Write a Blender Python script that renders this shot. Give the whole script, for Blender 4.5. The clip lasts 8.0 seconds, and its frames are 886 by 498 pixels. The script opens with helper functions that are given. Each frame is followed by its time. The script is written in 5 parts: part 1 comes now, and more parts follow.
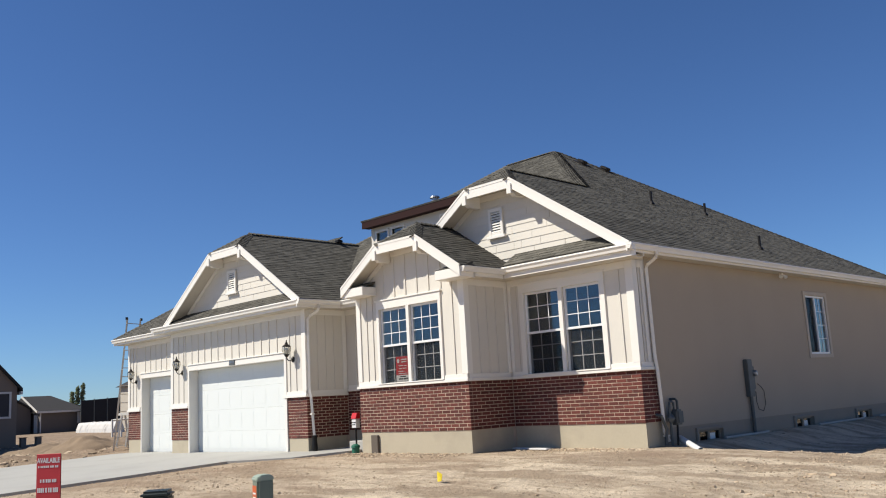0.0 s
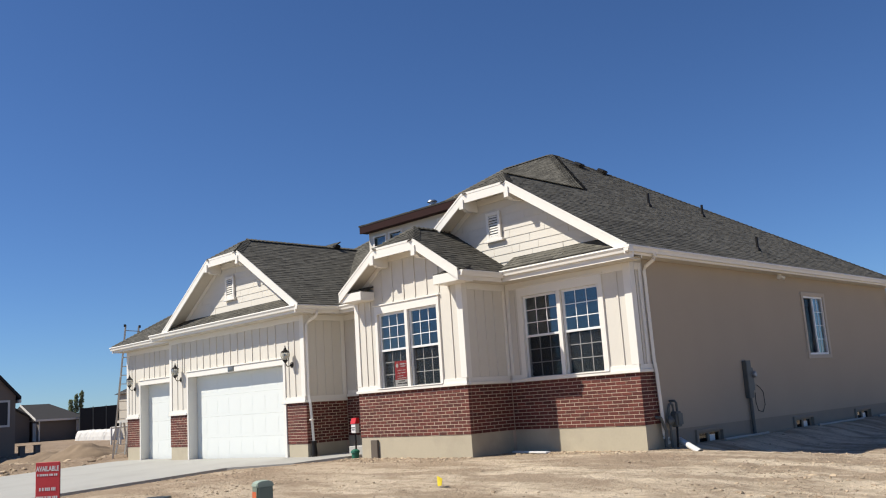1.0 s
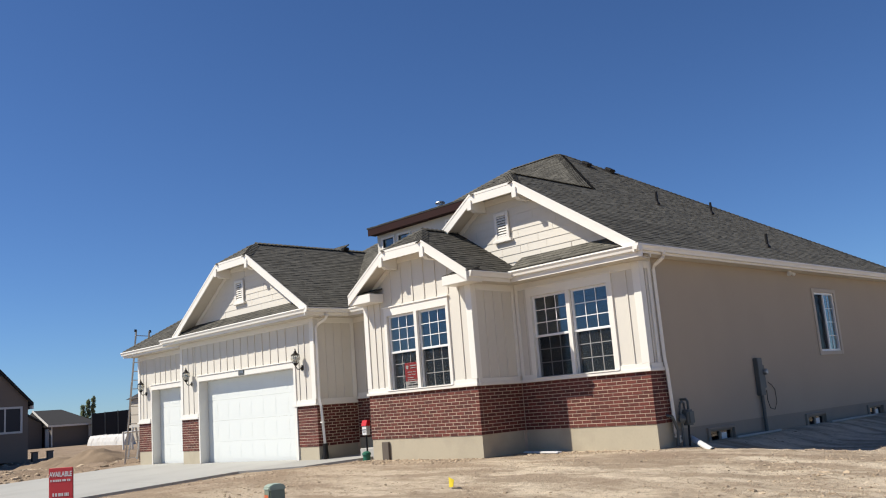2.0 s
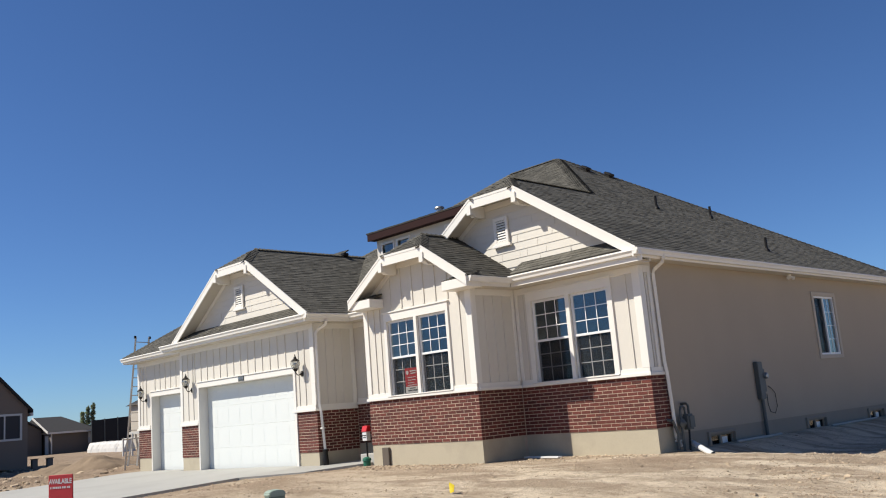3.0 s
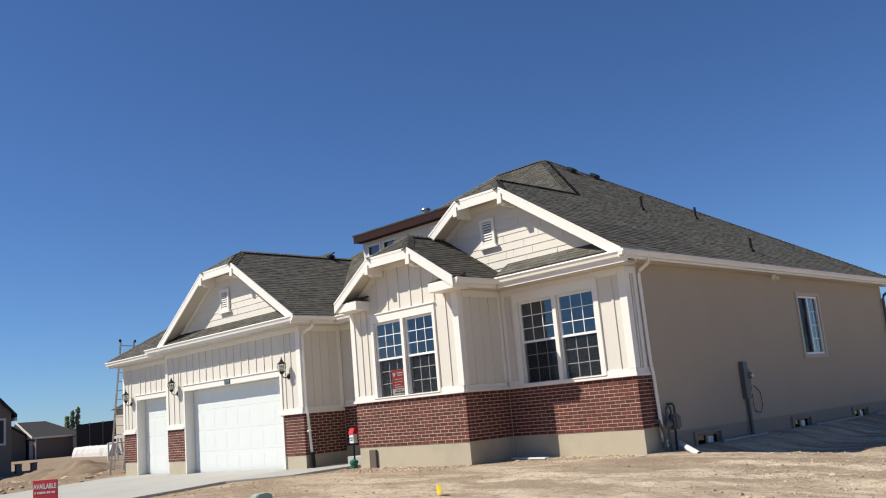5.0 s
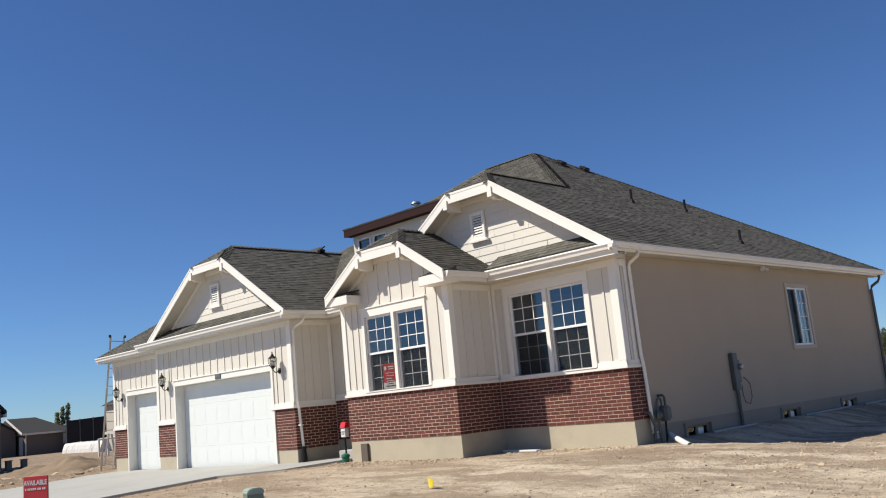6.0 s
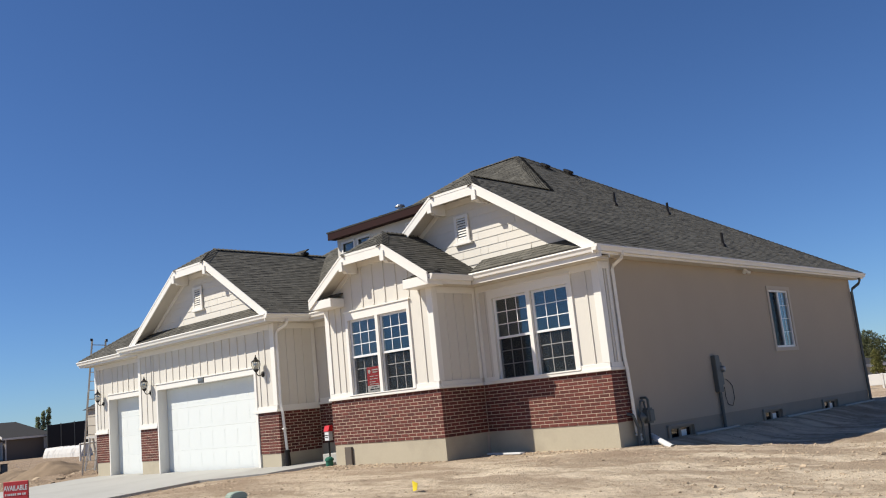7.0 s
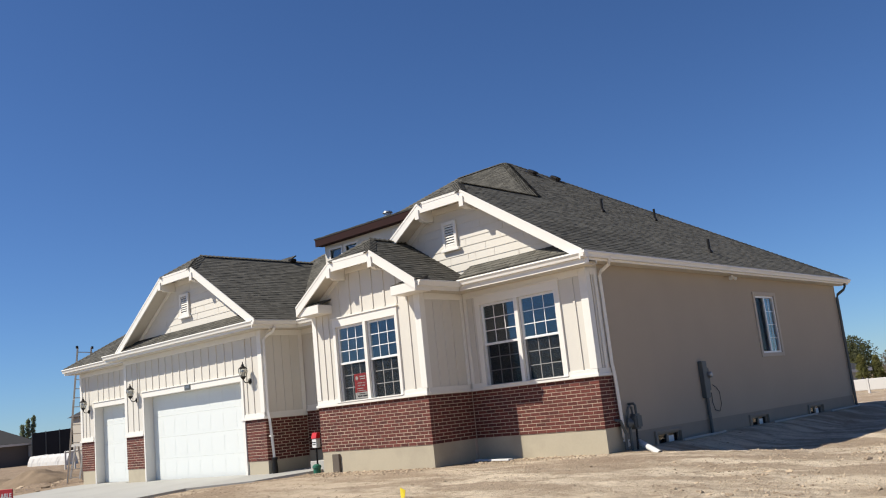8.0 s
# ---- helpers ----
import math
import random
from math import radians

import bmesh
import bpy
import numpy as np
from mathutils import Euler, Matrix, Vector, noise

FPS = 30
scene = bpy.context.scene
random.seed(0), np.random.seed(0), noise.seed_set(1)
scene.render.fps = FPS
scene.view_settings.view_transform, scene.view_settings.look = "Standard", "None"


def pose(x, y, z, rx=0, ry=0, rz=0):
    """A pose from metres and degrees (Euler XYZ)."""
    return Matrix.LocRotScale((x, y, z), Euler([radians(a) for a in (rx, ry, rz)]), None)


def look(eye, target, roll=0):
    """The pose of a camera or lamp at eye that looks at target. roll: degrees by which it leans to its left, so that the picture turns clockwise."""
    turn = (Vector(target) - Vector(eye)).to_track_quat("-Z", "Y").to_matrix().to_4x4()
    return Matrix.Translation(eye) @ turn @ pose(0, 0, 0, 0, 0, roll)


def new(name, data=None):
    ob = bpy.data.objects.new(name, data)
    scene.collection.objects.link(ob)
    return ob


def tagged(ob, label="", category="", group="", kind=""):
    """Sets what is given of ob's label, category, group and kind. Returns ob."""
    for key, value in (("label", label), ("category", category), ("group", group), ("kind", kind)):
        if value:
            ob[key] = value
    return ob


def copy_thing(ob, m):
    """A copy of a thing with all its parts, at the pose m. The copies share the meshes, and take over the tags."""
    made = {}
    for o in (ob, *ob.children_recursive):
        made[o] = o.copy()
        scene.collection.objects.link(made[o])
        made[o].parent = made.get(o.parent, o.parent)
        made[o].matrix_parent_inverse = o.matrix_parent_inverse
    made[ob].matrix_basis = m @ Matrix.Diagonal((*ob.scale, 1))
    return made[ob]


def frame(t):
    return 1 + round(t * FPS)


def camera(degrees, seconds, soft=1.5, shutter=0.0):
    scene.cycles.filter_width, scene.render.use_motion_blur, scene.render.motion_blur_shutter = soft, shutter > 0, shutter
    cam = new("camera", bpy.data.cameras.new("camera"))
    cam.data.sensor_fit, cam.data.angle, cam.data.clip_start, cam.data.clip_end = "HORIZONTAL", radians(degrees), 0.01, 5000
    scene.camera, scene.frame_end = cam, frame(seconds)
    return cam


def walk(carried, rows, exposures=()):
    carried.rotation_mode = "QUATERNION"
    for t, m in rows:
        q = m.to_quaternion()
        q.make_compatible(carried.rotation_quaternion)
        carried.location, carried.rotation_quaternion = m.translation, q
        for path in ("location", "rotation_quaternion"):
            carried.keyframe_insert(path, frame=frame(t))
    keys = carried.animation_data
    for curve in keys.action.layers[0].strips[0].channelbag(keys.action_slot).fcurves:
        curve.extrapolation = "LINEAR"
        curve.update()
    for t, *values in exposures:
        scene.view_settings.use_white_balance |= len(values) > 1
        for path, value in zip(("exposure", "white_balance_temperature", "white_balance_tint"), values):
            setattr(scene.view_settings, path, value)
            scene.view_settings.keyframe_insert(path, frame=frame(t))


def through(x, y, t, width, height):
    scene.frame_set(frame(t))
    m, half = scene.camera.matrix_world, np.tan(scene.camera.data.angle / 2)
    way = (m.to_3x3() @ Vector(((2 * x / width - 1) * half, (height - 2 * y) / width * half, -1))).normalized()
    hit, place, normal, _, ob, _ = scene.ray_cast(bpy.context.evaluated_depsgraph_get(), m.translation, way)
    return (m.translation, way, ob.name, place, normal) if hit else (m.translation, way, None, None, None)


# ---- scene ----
cam = camera(53.5, 8.0, soft=1.1)
walk(cam, [
    (0.0, pose(9.62, -14.728, 1.166, 99.712, 3.177, 45.800)),
    (0.5, pose(9.62, -14.728, 1.166, 99.873, 3.382, 45.605)),
    (1.0, pose(9.62, -14.728, 1.166, 99.976, 3.730, 45.758)),
    (1.5, pose(9.62, -14.728, 1.166, 99.938, 4.160, 46.208)),
    (3.0, pose(9.62, -14.728, 1.166, 100.431, 4.631, 46.449)),
    (3.5, pose(9.62, -14.728, 1.166, 100.568, 4.728, 46.356)),
    (4.0, pose(9.62, -14.728, 1.166, 100.687, 4.758, 46.222)),
    (5.5, pose(9.62, -14.728, 1.166, 100.239, 5.227, 45.305)),
    (6.0, pose(9.62, -14.728, 1.166, 99.999, 5.437, 45.054)),
    (6.5, pose(9.62, -14.728, 1.166, 100.024, 5.524, 44.549)),
    (7.0, pose(9.62, -14.728, 1.166, 100.090, 5.632, 44.030)),
    (7.5, pose(9.62, -14.728, 1.166, 100.216, 5.685, 43.577)),
    (8.0, pose(9.62, -14.728, 1.166, 100.425, 5.818, 43.247)),
])

# ---- light ----
SUN_DIR = Vector((-0.638, -0.77, 1.085)).normalized()   # towards the sun
world = bpy.data.worlds.new("sky")
scene.world = world
world.use_nodes = True
wn, wl = world.node_tree.nodes, world.node_tree.links
sky = wn.new("ShaderNodeTexSky")
sky.sky_type = "NISHITA"
sky.sun_disc = False
sky.sun_elevation = math.asin(SUN_DIR.z)
sky.sun_rotation = math.atan2(SUN_DIR.x, SUN_DIR.y)
sky.altitude = 2500
sky.air_density = 1.15
sky.dust_density = 0.2
sky.ozone_density = 3.0
tint = wn.new("ShaderNodeMix")
tint.data_type, tint.blend_type = "RGBA", "MULTIPLY"
tint.inputs["Factor"].default_value = 1.0
tint.inputs["B"].default_value = (0.715, 0.985, 1.36, 1)
wl.new(sky.outputs[0], tint.inputs["A"])
wl.new(tint.outputs["Result"], wn["Background"].inputs[0])
wn["Background"].inputs[1].default_value = 0.0585
sun_data = bpy.data.lights.new("sun", "SUN")
sun_data.energy = 5.0
sun_data.angle = radians(0.53)
sun_data.color = (1.0, 0.937, 0.82)
sun = new("sun", sun_data)
sun.matrix_world = look(SUN_DIR * 60, (0, 0, 0))
scene.view_settings.exposure = 0.35

# ---- materials ----
def material(name, base, rough=0.8, metal=0.0, vary=0.12, scale=3.0, fine=60.0, bump=0.15, bump_dist=0.004,
             stain=None, stain_amount=0.0, stain_scale=1.2, per_piece=0.0, per_island=0.0, streak=(1, 1, 1), spec=0.5):
    """A surface with broad and fine colour variation, fine relief, and optional stains and piece-to-piece variation."""
    m = bpy.data.materials.new(name)
    m.use_nodes = True
    n, l = m.node_tree.nodes, m.node_tree.links
    p = n["Principled BSDF"]
    p.inputs["Roughness"].default_value = rough
    p.inputs["Metallic"].default_value = metal
    p.inputs["Specular IOR Level"].default_value = spec
    tc = n.new("ShaderNodeTexCoord")
    mp = n.new("ShaderNodeMapping")
    mp.inputs["Scale"].default_value = streak
    l.new(tc.outputs["Object"], mp.inputs[0])

    def tex(s, detail):
        t = n.new("ShaderNodeTexNoise")
        t.inputs["Scale"].default_value = s
        t.inputs["Detail"].default_value = detail
        l.new(mp.outputs[0], t.inputs["Vector"])
        return t.outputs["Fac"]

    def math_node(op, a, b):
        x = n.new("ShaderNodeMath")
        x.operation = op
        for k, val in enumerate((a, b)):
            if isinstance(val, (int, float)):
                x.inputs[k].default_value = val
            else:
                l.new(val, x.inputs[k])
        return x.outputs[0]

    broad, small = tex(scale, 4), tex(fine, 5)
    amount = math_node("ADD", math_node("MULTIPLY", math_node("SUBTRACT", broad, 0.5), 2 * vary),
                       math_node("MULTIPLY", math_node("SUBTRACT", small, 0.5), 1.6 * vary))
    if per_piece:
        oi = n.new("ShaderNodeObjectInfo")
        amount = math_node("ADD", amount, math_node("MULTIPLY", math_node("SUBTRACT", oi.outputs["Random"], 0.5), 2 * per_piece))
    if per_island:
        ge = n.new("ShaderNodeNewGeometry")
        amount = math_node("ADD", amount, math_node("MULTIPLY", math_node("SUBTRACT", ge.outputs["Random Per Island"], 0.5), 2 * per_island))
    mix = n.new("ShaderNodeMix")
    mix.data_type = "RGBA"
    mix.blend_type = "MULTIPLY"
    mix.inputs["Factor"].default_value = 1.0
    mix.inputs["A"].default_value = (*base, 1)
    gain = math_node("ADD", amount, 1.0)
    comb = n.new("ShaderNodeCombineColor")
    for k in range(3):
        l.new(gain, comb.inputs[k])
    l.new(comb.outputs[0], mix.inputs["B"])
    out = mix.outputs["Result"]
    if stain:
        st = tex(stain_scale, 6)
        ramp = n.new("ShaderNodeMapRange")
        ramp.inputs["From Min"].default_value = 0.5
        ramp.inputs["From Max"].default_value = 0.72
        ramp.inputs["To Max"].default_value = stain_amount
        l.new(st, ramp.inputs["Value"])
        mx = n.new("ShaderNodeMix")
        mx.data_type = "RGBA"
        mx.inputs["B"].default_value = (*stain, 1)
        l.new(ramp.outputs[0], mx.inputs["Factor"])
        l.new(out, mx.inputs["A"])
        out = mx.outputs["Result"]
    l.new(out, p.inputs["Base Color"])
    if bump:
        b = n.new("ShaderNodeBump")
        b.inputs["Strength"].default_value = bump
        b.inputs["Distance"].default_value = bump_dist
        l.new(small, b.inputs["Height"])
        l.new(b.outputs[0], p.inputs["Normal"])
    return m


def glass_material(name, tint, gloss_rough=0.01, through=0.95, face_gloss=0.10):
    """Clear glass: see-through, with a mirror share that grows towards grazing angles."""
    m = bpy.data.materials.new(name)
    m.use_nodes = True
    n, l = m.node_tree.nodes, m.node_tree.links
    n.remove(n["Principled BSDF"])
    tr, gl, lw, mx = n.new("ShaderNodeBsdfTransparent"), n.new("ShaderNodeBsdfGlossy"), n.new("ShaderNodeLayerWeight"), n.new("ShaderNodeMixShader")
    tr.inputs[0].default_value = (*[c * through for c in tint], 1)
    gl.inputs["Roughness"].default_value = gloss_rough
    pw, ml = n.new("ShaderNodeMath"), n.new("ShaderNodeMath")
    pw.operation, ml.operation = "POWER", "MULTIPLY_ADD"
    pw.inputs[1].default_value = 4.0
    l.new(lw.outputs["Facing"], pw.inputs[0])
    l.new(pw.outputs[0], ml.inputs[0])
    ml.inputs[1].default_value, ml.inputs[2].default_value = 1.0 - face_gloss, face_gloss
    l.new(ml.outputs[0], mx.inputs[0])
    l.new(tr.outputs[0], mx.inputs[1])
    l.new(gl.outputs[0], mx.inputs[2])
    l.new(mx.outputs[0], n["Material Output"].inputs[0])
    return m


M_SIDING = material("cream_painted_siding", (0.625, 0.592, 0.525), 0.65, vary=0.045, scale=1.5, fine=40, streak=(1, 1, 0.25), bump=0.1)
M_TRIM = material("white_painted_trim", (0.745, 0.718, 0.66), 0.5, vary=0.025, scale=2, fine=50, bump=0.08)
M_STUCCO = material("beige_stucco", (0.385, 0.325, 0.252), 0.95, vary=0.06, scale=0.8, fine=120, bump=0.5, bump_dist=0.006)
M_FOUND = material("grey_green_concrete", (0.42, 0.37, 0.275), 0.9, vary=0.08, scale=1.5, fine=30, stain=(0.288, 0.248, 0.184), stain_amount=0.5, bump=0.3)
# foundation concrete again, darker: the side's shade is put into its colour
M_FOUND_SHADED = material("shaded_parged_concrete", (0.285, 0.243, 0.192), 0.92, vary=0.08, scale=1.5, fine=30, stain=(0.24, 0.216, 0.176), stain_amount=0.5, bump=0.3)
M_BRICK = material("red_brick", (0.102, 0.0238, 0.0168), 0.85, vary=0.2, scale=6, fine=70, per_piece=0.32, bump=0.4, bump_dist=0.003)
M_MORTAR = material("pale_mortar", (0.48, 0.37, 0.28), 0.95, vary=0.1, scale=5, fine=120, bump=0.4)
M_SHINGLE = material("grey_asphalt_shingle", (0.094, 0.089, 0.076), 0.95, vary=0.28, scale=2, fine=70, per_island=0.26, per_piece=0.26, bump=0.5, bump_dist=0.003, spec=0.2)
M_FELT = material("roof_underlay", (0.048, 0.0448, 0.04), 0.95, vary=0.1)
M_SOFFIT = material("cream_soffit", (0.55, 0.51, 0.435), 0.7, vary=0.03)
M_BROWN = material("dark_brown_fascia", (0.026, 0.009, 0.008), 0.75, vary=0.12, streak=(0.4, 1, 1), spec=0.15)
M_DOOR = material("white_steel_door", (0.675, 0.7, 0.68), 0.4, vary=0.015, scale=1, fine=30, streak=(0.2, 1, 1), bump=0.05)
M_VINYL = material("white_vinyl", (0.74, 0.74, 0.73), 0.35, vary=0.015, bump=0)
M_DARKMETAL = material("black_iron", (0.02, 0.0176, 0.016), 0.45, metal=0.6, vary=0.15)
M_GREYMETAL = material("galvanised_metal", (0.336, 0.344, 0.352), 0.4, metal=0.85, vary=0.1)
M_GREYPAINT = material("grey_enamel", (0.08, 0.0896, 0.088), 0.55, vary=0.08)
M_CONC = material("pale_concrete", (0.36, 0.355, 0.33), 0.88, vary=0.06, scale=0.8, fine=50, stain=(0.264, 0.252, 0.228), stain_amount=0.4, stain_scale=0.5, bump=0.25)
M_GLASS = glass_material("window_glass", (0.82, 0.9, 0.95), face_gloss=0.09)
M_GLASS_DIM = glass_material("basement_glass", (0.5, 0.52, 0.55), face_gloss=0.03)
M_SCREEN = bpy.data.materials.new("insect_screen")
M_SCREEN.use_nodes = True
sn, sl = M_SCREEN.node_tree.nodes, M_SCREEN.node_tree.links
sn.remove(sn["Principled BSDF"])
s_tr, s_df, s_mx = sn.new("ShaderNodeBsdfTransparent"), sn.new("ShaderNodeBsdfDiffuse"), sn.new("ShaderNodeMixShader")
s_df.inputs[0].default_value = (0.03, 0.03, 0.032, 1)
s_mx.inputs[0].default_value = 0.35
sl.new(s_tr.outputs[0], s_mx.inputs[1])
sl.new(s_df.outputs[0], s_mx.inputs[2])
sl.new(s_mx.outputs[0], sn["Material Output"].inputs[0])
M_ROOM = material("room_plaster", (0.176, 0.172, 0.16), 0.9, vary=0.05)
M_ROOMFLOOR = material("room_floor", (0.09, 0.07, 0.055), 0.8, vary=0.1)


# ---- building helpers ----
def box(bm, x0, x1, y0, y1, z0, z1):
    vs = [bm.verts.new((x, y, z)) for z in (z0, z1) for x, y in ((x0, y0), (x1, y0), (x1, y1), (x0, y1))]
    for f in ((3, 2, 1, 0), (4, 5, 6, 7), (0, 1, 5, 4), (1, 2, 6, 5), (2, 3, 7, 6), (3, 0, 4, 7)):
        bm.faces.new([vs[i] for i in f])


def prism(bm, pts, offset):
    """A solid from a planar polygon of 3D points, pushed along offset."""
    off = Vector(offset)
    a = [bm.verts.new(Vector(p)) for p in pts]
    b = [bm.verts.new(Vector(p) + off) for p in pts]
    k = len(pts)
    fs = [bm.faces.new(a), bm.faces.new(b[::-1])]
    fs += [bm.faces.new((a[i], b[i], b[(i + 1) % k], a[(i + 1) % k])) for i in range(k)]
    bmesh.ops.recalc_face_normals(bm, faces=fs)


def tube(bm, path, r, sides=10, caps=True):
    """A round bar along a list of points."""
    pts = [Vector(p) for p in path]
    rings = []
    for i, p in enumerate(pts):
        d = (pts[min(i + 1, len(pts) - 1)] - pts[max(i - 1, 0)]).normalized()
        side = d.cross(Vector((0, 0, 1)) if abs(d.z) < 0.95 else Vector((1, 0, 0))).normalized()
        up = side.cross(d)
        rr = r[i] if isinstance(r, (list, tuple)) else r
        rings.append([bm.verts.new(p + rr * (math.cos(2 * math.pi * k / sides) * side + math.sin(2 * math.pi * k / sides) * up)) for k in range(sides)])
    for a, b in zip(rings, rings[1:]):
        for k in range(sides):
            bm.faces.new((a[k], a[(k + 1) % sides], b[(k + 1) % sides], b[k]))
    if caps:
        bm.faces.new(rings[0][::-1])
        bm.faces.new(rings[-1])


def lathe(bm, profile, sides=16, centre=(0, 0, 0)):
    """A turned form about z from (radius, height) pairs."""
    c = Vector(centre)
    rings = [[bm.verts.new(c + Vector((r * math.cos(2 * math.pi * k / sides), r * math.sin(2 * math.pi * k / sides), z))) for k in range(sides)] for r, z in profile]
    for a, b in zip(rings, rings[1:]):
        for k in range(sides):
            bm.faces.new((a[k], a[(k + 1) % sides], b[(k + 1) % sides], b[k]))
    bm.faces.new(rings[0][::-1])
    bm.faces.new(rings[-1])


def bevelled(bm, w=0.006, seg=1):
    bmesh.ops.bevel(bm, geom=bm.edges[:], offset=w, segments=seg, affect="EDGES", clamp_overlap=True)
    return bm


def mesh_of(name, bm, mat):
    me = bpy.data.meshes.new(name)
    bm.to_mesh(me)
    bm.free()
    me.materials.append(mat)
    return me


def part(name, bm, mat, parent, label=""):
    ob = new(name, mesh_of(name, bm, mat))
    ob.parent = parent
    if label:
        tagged(ob, label)
    return ob


def piece(name, me, parent, m=None, label=""):
    """One object on shared mesh data under a parent."""
    ob = new(name, me)
    ob.parent = parent
    if m is not None:
        ob.matrix_basis = m
    if label:
        tagged(ob, label)
    return ob


def boxes(name, specs, mat, parent, label="", bevel=0.0):
    bm = bmesh.new()
    for s in specs:
        box(bm, *s)
    if bevel:
        bevelled(bm, bevel)
    return part(name, bm, mat, parent, label)


def thing(name, label, category, at=(0, 0, 0), group="", kind=""):
    ob = new(name)
    ob.location = at
    return tagged(ob, label, category, group, kind)


# ---- ground ----
def smooth(a, b, x):
    t = max(0.0, min(1.0, (x - a) / (b - a)))    # a may lie above b
    return t * t * (3 - 2 * t)


def drive_z(x, y):
    """The drive falls towards the street and a little towards its far side."""
    return 0.055 - 0.038 * max(0.0, -1.3 - y) - 0.012 * max(0.0, min(10.0, -11.0 - x))


def ground_z(x, y):
    dx = max(-20.8 - x, 0, x - 0.0)
    dy = max(-1.4 - y, 0, y - 14.0)
    d = math.hypot(dx, dy)
    z = 0.03 - 0.42 * smooth(0.3, 15, d)
    z -= 0.28 * smooth(0.0, 1.6, x) * smooth(-0.6, 2.0, y) * (1 - smooth(3.5, 7.0, x))      # hollow beside the stucco wall
    z += 0.22 * smooth(4.0, 9.0, x) * smooth(-3.0, 4.0, y) * (1 - smooth(16, 30, x))       # low spoil bank
    z -= 0.06 * smooth(6.9, 8.5, -x)                                                      # the drive side lies lower
    if d > 0.2:
        k = min(1.0, d / 1.5)
        z += k * (0.035 * noise.noise(Vector((x * 0.35, y * 0.35, 3))) + 0.03 * noise.noise(Vector((x * 1.3, y * 1.3, 7))))
        z += k * 0.022 * abs(noise.noise(Vector((x * 4.1, y * 4.1, 1)))) + 0.016 * k * noise.noise(Vector((x * 11, y * 11, 5)))
        z += k * 0.03 * max(0.0, noise.noise(Vector((x * 0.5, y * 0.8, 4)))) * abs(noise.noise(Vector((x * 2.6, y * 2.6, 8)))) * 2
        lump = smooth(-0.05, 0.3, noise.noise(Vector((x * 0.45, y * 0.45, 12))))
        z += k * lump * (0.030 * abs(noise.noise(Vector((x * 4.7, y * 4.7, 13)))) + 0.016 * abs(noise.noise(Vector((x * 9.0, y * 9.0, 14)))))
    lot = smooth(-21.3, -24.0, x) * smooth(-95, -70, x) * smooth(30, 20, abs(y))          # turned soil on the open lot
    if lot > 0.0:
        z += lot * (0.16 * noise.noise(Vector((x * 0.22, y * 0.33, 21))) + 0.19 * abs(noise.noise(Vector((x * 0.7, y * 0.9, 22)))) + 0.11 * abs(noise.noise(Vector((x * 1.9, y * 2.1, 23)))))
    off = math.hypot(max(-20.9 - x, 0, x + 9.65), max(0.0, y + 0.4))        # distance from the drive
    if off < 2.5:
        bed = drive_z(x, y) - (0.13 if off < 0.01 else 0.05)
        k = smooth(2.5, 0.25, off)
        z = z * (1 - k) + min(z, bed) * k
    if -9.8 < x < -7.7 and -3.2 + 0.66 * max(0.0, x + 9.745) < y < 0.0:        # bed below the walk
        z = min(z, 0.09 + 0.033 * y - 0.07)
    far = smooth(25, 70, d)
    return z * (1 - far) + far * (-0.12 + 0.15 * noise.noise(Vector((x * 0.02, y * 0.02, 2))))

# ---- house: main numbers ----
PITCH = 0.655
ZE = 3.90                  # top of every eave
ZL, ZLG, ZLN = 1.52, 1.34, 1.43      # brick ledge of the house, of the garage, of its pier beside the entry
ZF = 0.50                  # foot of the brick
ZS = 3.70                  # soffit
YB, YG, YG2 = -1.387, -1.313, -0.70      # bay front, wide garage front, single garage front
XB0, XB1 = -6.915, -3.302
XG4, XG3, XG2, XG1 = -9.158, -10.15, -15.29, -16.38
XS0, XS1 = -20.73, -19.80
RY_MAIN, RY_BAY, RY_GAR = -0.464, -1.821, -1.763     # rake and eave planes
BACK = 14.0
LIFT = 0.055               # the main roof sits this much above the other eaves
ZSS = 3.79                 # soffit along the stucco side

house = thing("house", "new cream-sided house with red brick base and grey shingles", "house", (0, 0, 0))


def split_wall(bm, axis, at, thick, u0, u1, z0, z1, holes=()):
    """A wall in the plane axis=at that goes thick inwards, with rectangular holes (u0, u1, z0, z1)."""
    us = sorted({u0, u1, *[h[0] for h in holes], *[h[1] for h in holes]})
    zs = sorted({z0, z1, *[h[2] for h in holes], *[h[3] for h in holes]})
    for ua, ub in zip(us, us[1:]):
        for za, zb in zip(zs, zs[1:]):
            um, zm = (ua + ub) / 2, (za + zb) / 2
            if any(h[0] < um < h[1] and h[2] < zm < h[3] for h in holes):
                continue
            if axis == "y":
                box(bm, ua, ub, at, at + thick, za, zb)
            else:
                box(bm, at - thick, at, ua, ub, za, zb)


def joined(bm):
    """Welds the blocks of one wall and drops the faces between them."""
    bmesh.ops.remove_doubles(bm, verts=bm.verts[:], dist=0.0005)
    bm.verts.index_update()
    seen = {}
    for f in bm.faces:
        seen.setdefault(tuple(sorted(v.index for v in f.verts)), []).append(f)
    bmesh.ops.delete(bm, geom=[f for fs in seen.values() if len(fs) > 1 for f in fs], context="FACES_ONLY")
    return bm


def wall(name, axis, at, u0, u1, z0, z1, mat, holes=(), thick=0.16, label=""):
    bm = bmesh.new()
    split_wall(bm, axis, at, thick, u0, u1, z0, z1, holes)
    return part(name, joined(bm), mat, house, label)


